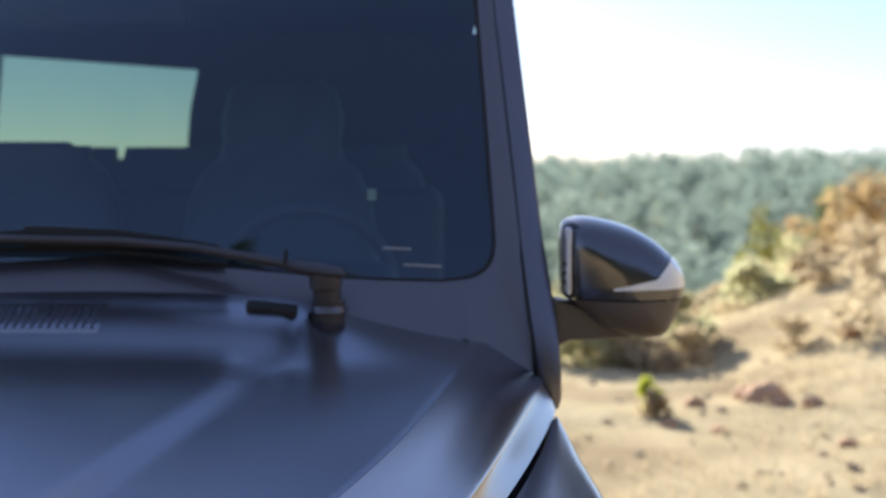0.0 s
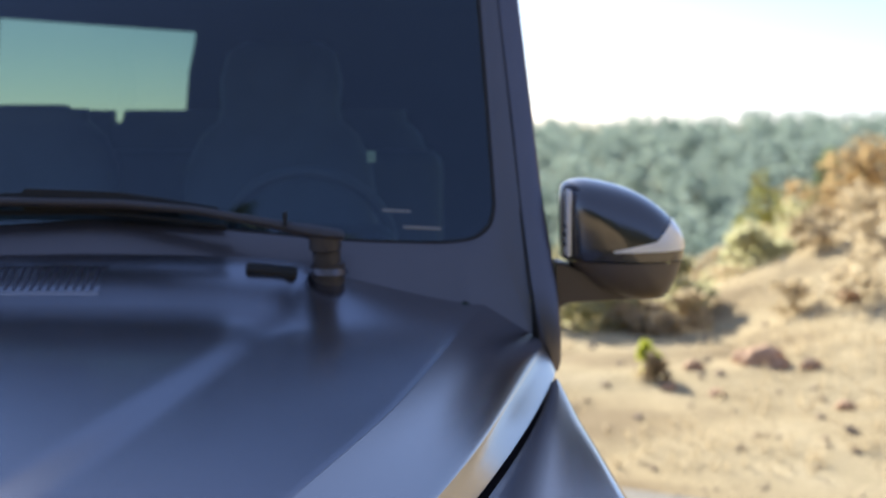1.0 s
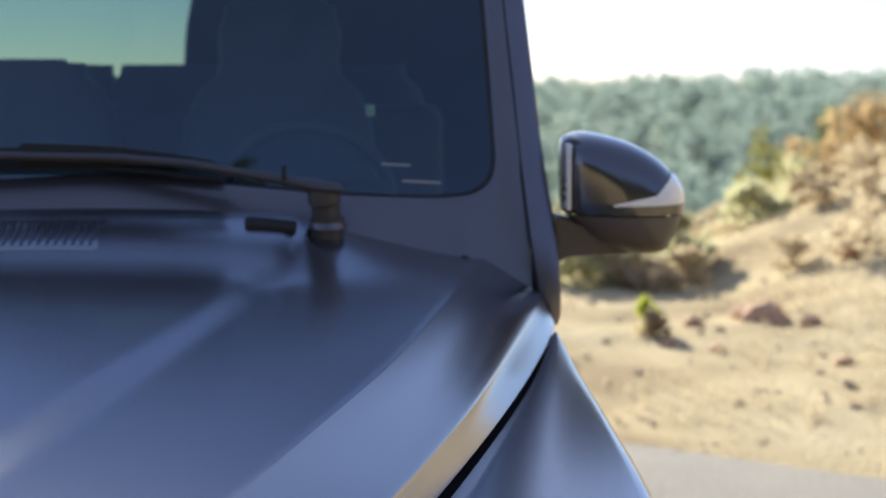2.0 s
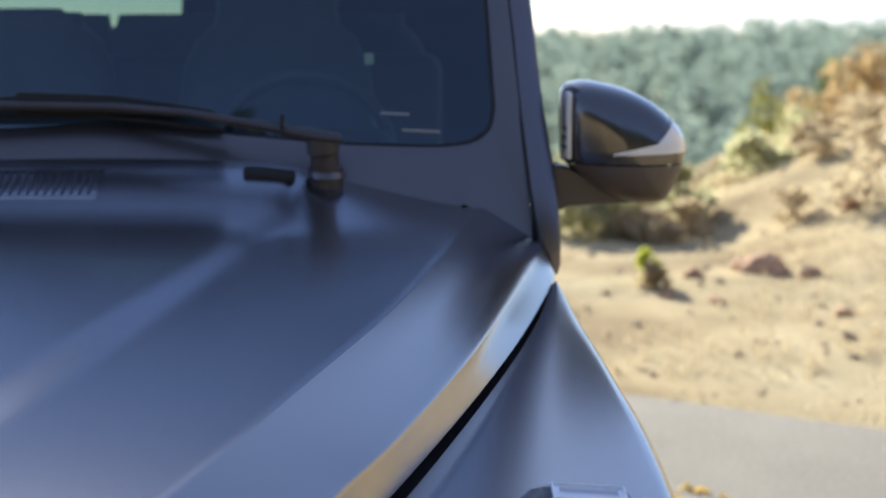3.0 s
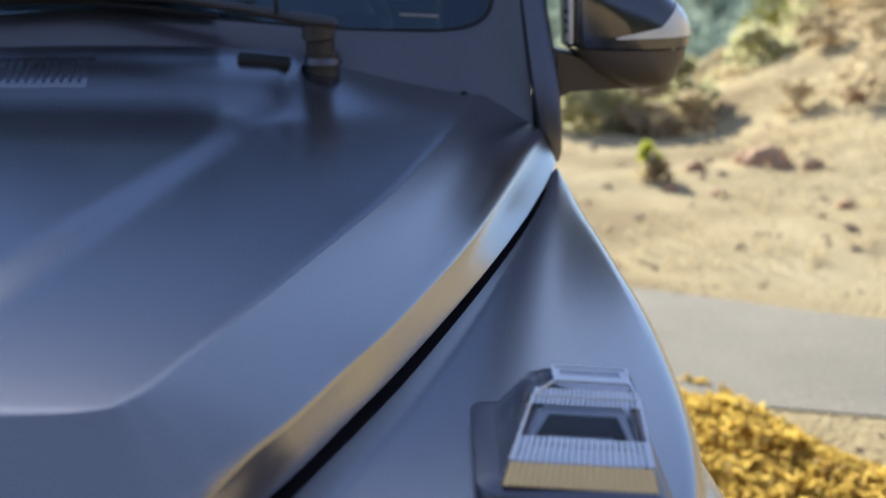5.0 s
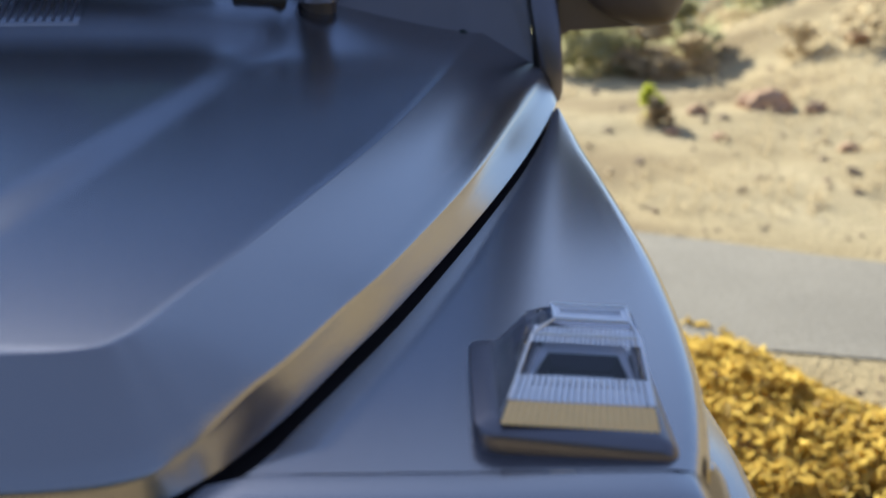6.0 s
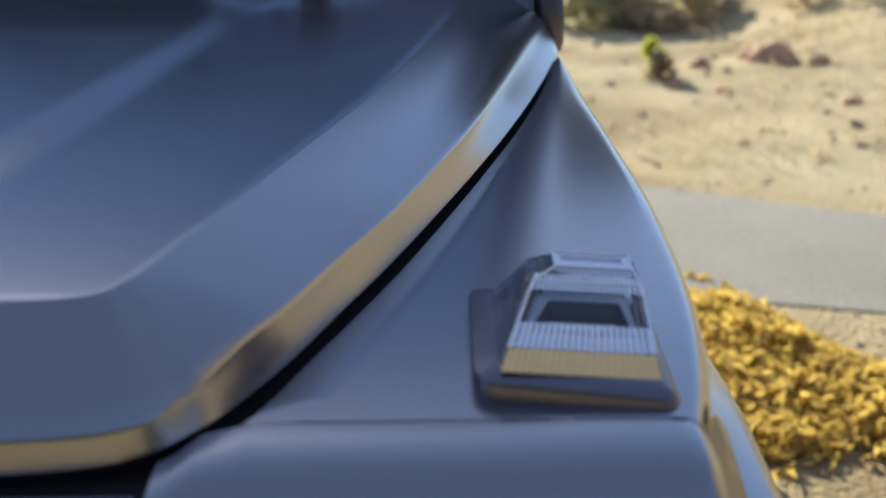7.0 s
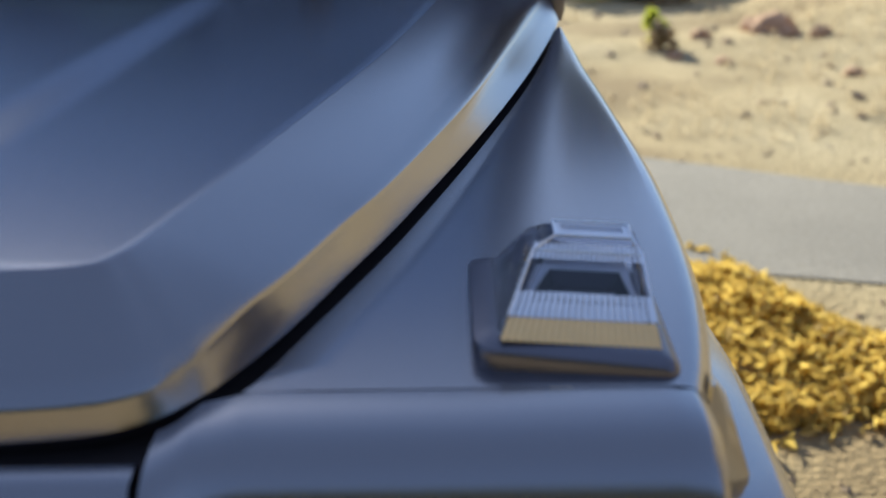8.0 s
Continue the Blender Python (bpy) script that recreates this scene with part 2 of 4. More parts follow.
# front wings
EDGE = [(.860, 2.13), (.881, 1.819), (.893, 1.588), (.901, 1.407), (.900, 1.253), (.896, 1.142), (.888, 1.042), (.873, .947), (.861, .892)]
GAP = [(.853, 2.13), (.783, 1.785), (.713, 1.512), (.631, 1.228), (.587, 1.094), (.548, .985), (.522, .911), (.503, .880)]


def across(pts, y):
    xs, ys = [p[0] for p in pts][::-1], [p[1] for p in pts][::-1]
    return float(np.interp(y, ys, xs))


def wing_rows(ys):
    rr = []
    for y in ys:
        g, e = across(curve(GAP, 6), y), across(curve(EDGE, 6), y)
        w = e - g
        r = min(.024, w * .32)
        top = [(g, y, fz(y) - .05), (g, y, fz(y) - .008), (g + min(.006, w * .1), y, fz(y) - .001)]
        top += [(lerp(g + min(.006, w * .1), e - r, t), y, fz(y) + .0012 * math.sin(math.pi * t) * min(1, w / .2) * step(.9, 1.1, y)) for t in (.15, .3, .5, .7, .85, 1)]
        top += [(e - r + r * math.sin(a), y, fz(y) - r + r * math.cos(a)) for a in (radians(k) for k in (20, 40, 60, 80))]
        top += [(e + .004, y, fz(y) - .06), (e + .008, y, fz(y) - .16), (e + .01, y, .62)]
        rr.append(top)
    return rr


for side in (1, -1):
    bm = loft(bmesh.new(), wing_rows([.890, .9, .93, .96] + [1.0 + .06 * i for i in range(19)] + [2.11, 2.13]))
    wing = part("front_wing", bm if side > 0 else flip(bm), PAINT, car, sharp=50)

# nose panels in front of the wings, their seam, and the front face between them
for side in (1, -1):
    xs = [.464, .467, .476] + [lerp(.49, .825, i / 10) for i in range(11)]
    prof = [(.8893, -.03), (.8893, 0), (.865, .0), (.843, -.003), (.829, -.008), (.814, -.019), (.802, -.038), (.795, -.062), (.79, -.1), (.775, -.2), (.765, -.5)]
    rows = []
    for dy, dz in prof:
        row = []
        for x in xs:
            rear = step(.505, .464, x) * .045
            row.append((x, max(dy - rear , .758), fz(.87) + dz - .006 * step(.50, .464, x)))
        for a in (20, 45, 70, 90):
            row.append((.837 + .024 * math.sin(radians(a)), dy, fz(.87) + dz - .024 * (1 - math.cos(radians(a)))))
        row.append((.863, dy, fz(.87) + dz - .12))
        rows.append(row)
    bm = loft(bmesh.new(), rows)
    part("nose_panel", bm if side > 0 else flip(bm), PAINT, car, sharp=50)
bm = bmesh.new()
loft(bm, [[(x, y, z) for x in (-.456, -.2, 0, .2, .456)] for y, z in ((.817, 1.10), (.815, 1.160), (.806, 1.164), (.784, 1.159), (.77, 1.135), (.763, 1.09), (.76, .66))])
part("grille_panel", bm, PAINT, car, sharp=50)
bm = bmesh.new()
loft(bm, [[(x, y, z) for x in (-.86, -.4, 0, .4, .86)] for y, z in ((.775, .66), (.60, .66), (.585, .64), (.58, .5), (.59, .42), (.7, .4))])
part("front_bumper", bm, PLASTIC, car)

# wheel-arch flares with their front lip
for side in (1, -1):
    bm = bmesh.new()
    rows = []
    for i in range(22):
        y = .80 + i * .055
        k = min(1, .3 + i * .35)
        q = step(1.95, 1.5, y)
        e = across(curve(EDGE, 6), max(y, .9))
        w = (.953 - e) * k * (0.35 + .65 * q)
        s = .03 * step(1.1, 1.5, y)
        rows.append([(e + .002, y, 1.082 - s), (e + w * .25, y, 1.074 - s), (e + w * .7, y, 1.066 - s), (e + w * .86, y, 1.058 - s), (e + w * .96, y, 1.044 - s), (e + w, y, 1.02 - s), (e + w, y, .80), (e + w - .02, y, .78), (e - .02, y, .78)])
    loft(bm, rows)
    part("wheel_arch_flare", bm if side > 0 else flip(bm), PAINT, car, sharp=50)
    bm = bmesh.new()
    rows = []
    for z, o in ((1.168, .0), (1.15, .012), (1.11, .025), (1.085, .033), (1.076, .033), (1.06, .022), (1.05, .004)):
        e = .868
        rows.append([(e - .004, .905, z), (e + o * .6, .908, z), (e + o, .918, z), (e + o, .930, z), (e + o * .9, .934, z)])
    loft(bm, rows)
    part("side_reflector", bm if side > 0 else flip(bm), PAINT, car, "small rounded lip on the wing's flank")

# windscreen surround, cowl, seal and glass
GY = lambda z: 2.335 + (z - 1.43) * .35
GLASS = curve([(0, 1.472), (.25, 1.455), (.46, 1.437), (.62, 1.431)], 5) + curve([(.66, 1.431), (.715, 1.438), (.748, 1.462), (.758, 1.50)], 4) + [np.array(p) for p in ((.75, 1.62), (.742, 1.74), (.732, 1.88), (.724, 2.0))] + curve([(.72, 2.03), (.705, 2.055), (.67, 2.065), (.3, 2.075), (0, 2.078)], 3)
OUTER = []
for x, z in GLASS:
    if z < 1.5 and x < .70:
        yb = lerp(2.311, 2.288, x / .70)
        OUTER.append((x, yb, dome(x, yb, 1 - x / .73) - .002))
    elif z < 1.55:
        t = step(.70, .758, x) if z < 1.49 else 1
        OUTER.append((lerp(.70, .828, t), 2.285, lerp(1.327, 1.256, t)) if z < 1.49 else (.826, 2.30, 1.31))
    elif z < 2.02:
        OUTER.append((lerp(.806, .757, (z - 1.5) / .5), GY(z) - .002, z))
    else:
        OUTER.append((x + .035 * (x > .69), GY(z + .045), z + .045))
bm = bmesh.new()
rows = []
for t in (0, .04, .3, .6, .85, 1.0):
    rows.append([(lerp(g[0], o[0], t), lerp(GY(g[1]), o[1], t) - .004 * math.sin(math.pi * t) * (g[1] > 1.5) - .003 * (t > 0), lerp(g[1], o[2], t)) for g, o in zip(GLASS, OUTER)])
loft(bm, rows, mirror=True)
# body-colour panel, drawn darker to carry its shade
part("windscreen_surround", bm, SHADED_PAINT, car, "windscreen surround in body paint darkened for shade", sharp=50)
bm = bmesh.new()
mid = (0.0, 1.75)
loft(bm, [[(lerp(g[0], mid[0], k), GY(lerp(g[1], mid[1], k)) - dy, lerp(g[1], mid[1], k)) for g in GLASS] for k, dy in ((-.003, .0), (-.002, .005), (.003, .005), (.006, .001))], mirror=True)
part("windscreen_seal", bm, RUBBER, car, "thin black rubber seal")
bm = bmesh.new()
loft(bm, [[(lerp(g[0], 0, k), GY(lerp(g[1], 1.75, k)) - .012 * (1 - (1 - k) ** 2), lerp(g[1], 1.75, k)) for g in GLASS] for k in (0, .15, .35, .6, .85, 1)], mirror=True)
screen = part("windscreen", bm, SCREEN, car, "tinted flat windscreen", sharp=80)
screen.visible_shadow = False

# black print behind the lower corner of the glass
for x0, z0, w in ((.545, 1.487, .055), (.585, 1.456, .072)):
    bm = box(bmesh.new(), (0, 0, 0), (w, .002, .005), .001, 1, pose(x0, GY(z0) - .004, z0, 0, 3, 0))
    part("glass_mark", bm, MARK, car, "small pale mark on the windscreen")

# reflection spot on the glass, put in as a small coloured chip
part("screen_glint", box(bmesh.new(), (.514, 2.402, 1.578), (.531, 2.405, 1.600), .001), GLINT, car, "small pale green chip standing in for a glass reflection")

# outer pillars, roof, flanks, rear
for side in (1, -1):
    rows = []
    for z, xi, xo, y in ((1.198, .858, .874, 2.262), (1.215, .848, .879, 2.262), (1.26, .840, .880, 2.268), (1.32, .833, .877, 2.283), (1.36, .827, .873, 2.30), (1.5, .811, .852, 2.355), (1.7, .790, .831, 2.425), (1.9, .769, .810, 2.495), (2.06, .752, .794, 2.551)):
        rows.append([(xi - .003, y + .03, z), (xi - .002, y + .004, z), (xi + .003, y, z), (lerp(xi, xo, .5), y - .001, z), (xo - .004, y + .001, z), (xo - .001, y + .005, z), (xo + .001, y + .05, z), (xo - .01, y + .14, z)])
    bm = loft(bmesh.new(), rows)
    cap(bm, rows[0])
    part("outer_pillar", bm if side > 0 else flip(bm), HOUSING, car, "dark satin outer pillar", sharp=50)
    # rubber line between surround and pillar
    bm = tube(bmesh.new(), [(xi - .003, y + .006, z) for z, xi, y in ((1.20, .856, 2.262), (1.26, .838, 2.268), (1.32, .831, 2.283), (1.36, .825, 2.30), (1.5, .809, 2.355), (1.7, .788, 2.425), (1.9, .767, 2.495), (2.06, .75, 2.551))], [.003] * 8, 6)
    part("pillar_seal", bm if side > 0 else flip(bm), RUBBER, car)
    bm = bmesh.new()
    loft(bm, [[(.868, y, .55), (.868, y, 1.10), (.864, y, 1.24), (.862, y, 1.25)] for y in (2.29, 2.36, 3.3, 3.7, 4.1)])
    part("flank", bm if side > 0 else flip(bm), PAINT, car, sharp=50)
    for y0, y1, lean in ((2.50, 3.30, .10), (3.40, 4.02, 0)):
        bm = bmesh.new()
        loft(bm, [[(.866, y0, 1.25), (.866, y1, 1.25)], [(.785, y0 + lean, 1.98), (.785, y1, 1.98)]])
        w = part("side_window", bm, SIDEGLASS, car, smooth=False) if side > 0 else part("side_window", flip(bm), SIDEGLASS, car, smooth=False)
        w.visible_shadow = False
    for y0, y1 in ((3.30, 3.40), (4.02, 4.1)):
        bm = bmesh.new()
        loft(bm, [[(.868, y0, 1.25), (.868, y1, 1.25), (.857, y1, 1.25), (.857, y0, 1.25)], [(.787, y0, 1.99), (.787, y1, 1.99), (.777, y1, 1.99), (.777, y0, 1.99)]], closed=True)
        part("side_pillar", bm if side > 0 else flip(bm), PAINT, car, smooth=False)
bm = bmesh.new()
rows = []
for y in (2.55, 2.6, 3.2, 3.7, 4.05, 4.1):
    rows.append([(.80, y, 1.965), (.80, y, 1.99), (.785, y, 2.06), (.75, y, 2.105), (.4, y, 2.13), (0, y, 2.135)])
loft(bm, rows, mirror=True)
part("roof", bm, PAINT, car)
part("headlining", box(bmesh.new(), (-.76, 2.60, 2.06), (.76, 4.06, 2.075)), TRIM, car)
bm = bmesh.new()
WIN = [(-.862, 1.60), (-.178, 1.60), (-.17, 1.69), (-.166, 1.74), (-.158, 1.82), (-.14, 1.90), (-.132, 1.945), (-.825, 1.995)]
BACK = [(-.868, .55), (.868, .55), (.868, 1.2), (.83, 1.7), (.79, 2.06), (.3, 2.10), (-.3, 2.10), (-.80, 2.06)]
loft(bm, [[(x, 4.1, z) for x, z in BACK], [(x, 4.1, z) for x, z in WIN], [(x, 4.06, z) for x, z in WIN]], closed=True)
part("tailgate", bm, PAINT, car, smooth=False)
bm = loft(bmesh.new(), [[(x, 4.052, z) for x, z in WIN], [(x * .98, 4.05, z) for x, z in BACK]], closed=True)
part("tailgate_lining", bm, TRIM, car, smooth=False)
bm = bmesh.new()
cap(bm, [(x, 4.08, z) for x, z in WIN])
rw = part("rear_window", bm, SIDEGLASS, car, smooth=False)
part("floor_pan", box(bmesh.new(), (-.85, .85, .50), (.85, 4.08, .56)), CAVITY, car)

# cabin
part("dashboard", box(bmesh.new(), (-.78, 2.42, 1.05), (.78, 2.80, 1.36), .05, 3), TRIM, car)
bm = bmesh.new()
box(bm, (.20, 2.50, 1.30), (.56, 2.74, 1.435), .04, 3)
part("instrument_hood", bm, TRIM, car)


def seat(x, y, top, half):
    bm = bmesh.new()
    rows = []
    for z, w, d in ((.85, .24, .10), (1.1, half, .10), (1.4, half, .09), (1.55, half * .93, .085), (1.62, half * .8, .08), (1.66, half * .62, .07), (1.69, half * .60, .075), (top - .10, half * .62, .07), (top - .03, half * .56, .06), (top, half * .40, .03)):
        yy = y + (z - .85) * .28
        rows.append([(x + w * math.copysign(abs(math.cos(a)) ** .5, math.cos(a)), yy + d * math.copysign(abs(math.sin(a)) ** .7, math.sin(a)), z) for a in (2 * math.pi * k / 24 for k in range(24))])
    loft(bm, rows, closed=True)
    cap(bm, rows[-1])
    return part("seat", bm, LEATHER, car, "dark leather seat with head restraint")


seat(.25, 2.95, 1.86, .25)
seat(-.40, 2.95, 1.70, .26)
for x, top, half in ((.42, 1.68, .22), (-.05, 1.66, .34), (-.42, 1.68, .22)):
    seat(x, 3.38, top, half)
part("rear_bench", box(bmesh.new(), (-.66, 3.42, .8), (.66, 3.66, 1.58), .05, 3), LEATHER, car)
bm = bmesh.new()
ring = []
for i in range(40):
    a = 2 * math.pi * i / 40
    c = Vector((.36 + .185 * math.cos(a), 2.80 - .185 * math.sin(a) * .42, 1.38 + .185 * math.sin(a) * .9))
    ring.append([(c.x + .015 * math.cos(b) * math.cos(a), c.y + .015 * math.sin(b), c.z + .015 * math.cos(b) * math.sin(a)) for b in (2 * math.pi * k / 8 for k in range(8))])
loft(bm, ring + ring[:1], closed=True)
wheel = part("steering_wheel", bm, LEATHER, car)
part("boss", box(bmesh.new(), (.30, 2.78, 1.33), (.42, 2.83, 1.42), .02), TRIM, wheel)
for dx in (-1, 1):
    part("spoke", tube(bmesh.new(), [(.36 + dx * .05, 2.80, 1.38), (.36 + dx * .182, 2.80, 1.38)], [.016, .012], 8, .6), TRIM, wheel)
part("inside_mirror", box(bmesh.new(), (-.13, 2.60, 1.93), (.13, 2.64, 2.0), .015, 3), TRIM, car)

# wheels
for x in (-.78, .78):
    for y in (1.42, 3.55):
        bm = bmesh.new()
        s = 1 if x > 0 else -1
        prof = [(.29, -.11), (.37, -.125), (.405, -.10), (.41, 0), (.405, .10), (.37, .125), (.29, .11)]
        rows = [[(x + o, y + r * math.cos(a), .41 + r * math.sin(a)) for r, o in prof] for a in (2 * math.pi * k / 40 for k in range(41))]
        loft(bm, rows)
        wh = part("tyre", bm, TYRE, car)
        bm = bmesh.new()
        rows = [[(x + s * o, y + r * math.cos(a), .41 + r * math.sin(a)) for r, o in ((.30, .10), (.27, .09), (.25, .03), (.10, .05), (.08, .085), (.001, .085))] for a in (2 * math.pi * k / 40 for k in range(41))]
        loft(bm, rows)
        part("rim", bm, CHROME, wh, "silver alloy rim")

# wiper: arm, pivot cap, spring clip, blade
wiper = part("wiper_pivot", tube(bmesh.new(), [(.450, 2.262, 1.345), (.450, 2.258, 1.400), (.449, 2.256, 1.401), (.448, 2.253, 1.425), (.447, 2.25, 1.428), (.446, 2.248, 1.455)], [.031, .031, .026, .026, .030, .029], 20), PLASTIC, car, "black wiper pivot with a domed cap")
bm = bmesh.new()
rows = []
for x, y, z, h, d in ((.481, 2.25, 1.450, .004, .014), (.474, 2.247, 1.452, .010, .026), (.450, 2.245, 1.454, .013, .031), (.42, 2.247, 1.458, .014, .026), (.39, 2.252, 1.463, .011, .017), (.372, 2.254, 1.467, .010, .013), (.33, 2.264, 1.474, .009, .012), (.20, 2.290, 1.494, .008, .011), (.06, 2.306, 1.505, .008, .010), (-.20, 2.31, 1.510, .008, .010), (-.42, 2.31, 1.50, .007, .009)):
    rows.append([(x, y - d * math.cos(a), z + h * math.sin(a)) for a in (2 * math.pi * k / 12 for k in range(12))])
loft(bm, rows, closed=True)
cap(bm, rows[0])
cap(bm, rows[-1])
part("arm", bm, PLASTIC, wiper)
part("clip", box(bmesh.new(), (.372, 2.238, 1.468), (.377, 2.262, 1.494), .001), RUBBER, wiper)
bm = bmesh.new()
rows = []
for x, z, h in ((.245, 1.487, .002), (.235, 1.490, .007), (.15, 1.500, .011), (.05, 1.506, .019), (-.12, 1.510, .022), (-.13, 1.512, .012), (-.50, 1.50, .012)):
    rows.append([(x, 2.332 + dy, z + dz * h / .01) for dy, dz in ((-.012, -.008), (-.004, .010), (.006, .010), (.014, -.010), (.004, -.012))])
loft(bm, rows, closed=True)
cap(bm, rows[0])
part("blade", bm, RUBBER, wiper, "black rubber wiper blade")
part("collar", tube(bmesh.new(), [(.451, 2.258, 1.380), (.451, 2.258, 1.391)], [.036, .033], 20), HOUSING, wiper, "pale collar under the pivot")
part("strut", tube(bmesh.new(), [(.26, 2.30, 1.462), (.12, 2.318, 1.478), (0, 2.325, 1.487), (-.3, 2.33, 1.487)], [.005] * 4, 6), RUBBER, wiper)

# washer jet on the bonnet's rear edge
jet = part("washer_jet", tube(bmesh.new(), [(.305, 2.235, 1.389), (.309, 2.235, 1.389), (.349, 2.233, 1.386), (.35, 2.233, 1.386), (.392, 2.231, 1.381), (.397, 2.231, 1.381)], [.010, .0145, .0150, .0142, .0150, .0125], 14), RUBBER, car, "small black rubber washer jet")
part("foot", box(bmesh.new(), (.312, 2.225, 1.355), (.392, 2.262, 1.380), .004), RUBBER, jet)

# ---- door mirrors ----
OUTLINE = curve([(.888, 1.400), (.884, 1.47), (.886, 1.525), (.903, 1.543), (.94, 1.546), (1.005, 1.531), (1.06, 1.503), (1.103, 1.463), (1.119, 1.425), (1.114, 1.386), (1.10, 1.348), (1.082, 1.321), (1.05, 1.316), (1.02, 1.317), (.96, 1.338), (.915, 1.375), (.888, 1.400)], 3)[:-1]


def mirror_shell(grow):
    bm = bmesh.new()
    rows = []
    cx, cz = 1.0, 1.435
    for k, y in ((.93, 2.46), (1.0, 2.445), (1.0, 2.425), (.985, 2.40), (.95, 2.375), (.88, 2.35), (.77, 2.33), (.60, 2.315), (.40, 2.306), (.2, 2.302), (.02, 2.30)):
        rows.append([(cx + (x - cx) * k * grow + (.012 if x < .93 and k < 1 else 0) * (1 - k), y - .04 - (grow - 1) * .12, cz - .012 * (1 - k) + (z - cz) * k * grow) for x, z in OUTLINE])
    loft(bm, rows, closed=True)
    return bm


def keep(bm, co, no):
    bmesh.ops.bisect_plane(bm, geom=bm.verts[:] + bm.edges[:] + bm.faces[:], plane_co=co, plane_no=no, clear_outer=True)
    return bm


for side in (1, -1):
    put = (lambda b: b) if side > 0 else flip
    base = part("door_mirror", put(keep(mirror_shell(1.0), (0, 0, 1.396), (0, 0, 1))), SHELL, car, "brown-grey mirror housing")
    bm = keep(mirror_shell(1.012), (0, 0, 1.399), (0, 0, -1))
    part("cap", put(bm), GLOSS, base, "glossy black mirror cap")
    bm = bmesh.new()
    for x0, x1, z0, lean in ((.972, 1.052, 1.420, .21), (1.052, 1.2, 1.437, 1.05)):
        piece = mirror_shell(1.026)
        keep(piece, (1.0, 0, 1.417), (.02, 0, -1))
        keep(piece, (x0, 0, z0), Vector((-lean, 0, 1)))
        keep(piece, (x0, 0, 1.4), (-1, 0, 0))
        keep(piece, (x1, 0, 1.4), (1, 0, 0))
        keep(piece, (0, 2.385, 0), (0, 1, 0))
        for fc in piece.faces:
            bm.faces.new([bm.verts.new(v.co) for v in fc.verts])
        piece.free()
    part("indicator", put(bm), WHITE, base, "bright wedge-shaped indicator lens")
    bm = bmesh.new()
    rows = [[(x, y, z) for x, z in ((.876, 1.30), (.90, 1.312), (1.02, 1.319), (1.022, 1.324), (.935, 1.368), (.90, 1.385), (.876, 1.39))] for y in (2.345, 2.352, 2.42, 2.43)]
    for i, r in enumerate(rows):
        if i in (0, 3):
            rows[i] = [(x, y, 1.345 + (z - 1.345) * .93) for x, y, z in r]
    loft(bm, rows, closed=True)
    cap(bm, rows[0])
    cap(bm, rows[3])
    part("arm", put(bm), SHELL, base)
    part("inner_face", put(box(bmesh.new(), (.890, 2.30, 1.405), (.900, 2.39, 1.53), .005)), PALE, base, "pale inner face of the mirror")
    for i in range(3):
        part("slot", put(box(bmesh.new(), (.886, 2.31, 1.425 + i * .017), (.8915, 2.38, 1.431 + i * .017), .001, 1)), RUBBER, base)
    bm = bmesh.new()
    cap(bm, [(1.0 + (x - 1.0) * .9, 2.422, 1.435 + (z - 1.435) * .9) for x, z in OUTLINE])
    part("mirror_glass", put(bm), CHROME, base, smooth=False)

# ---- indicator lamps on the wings ----


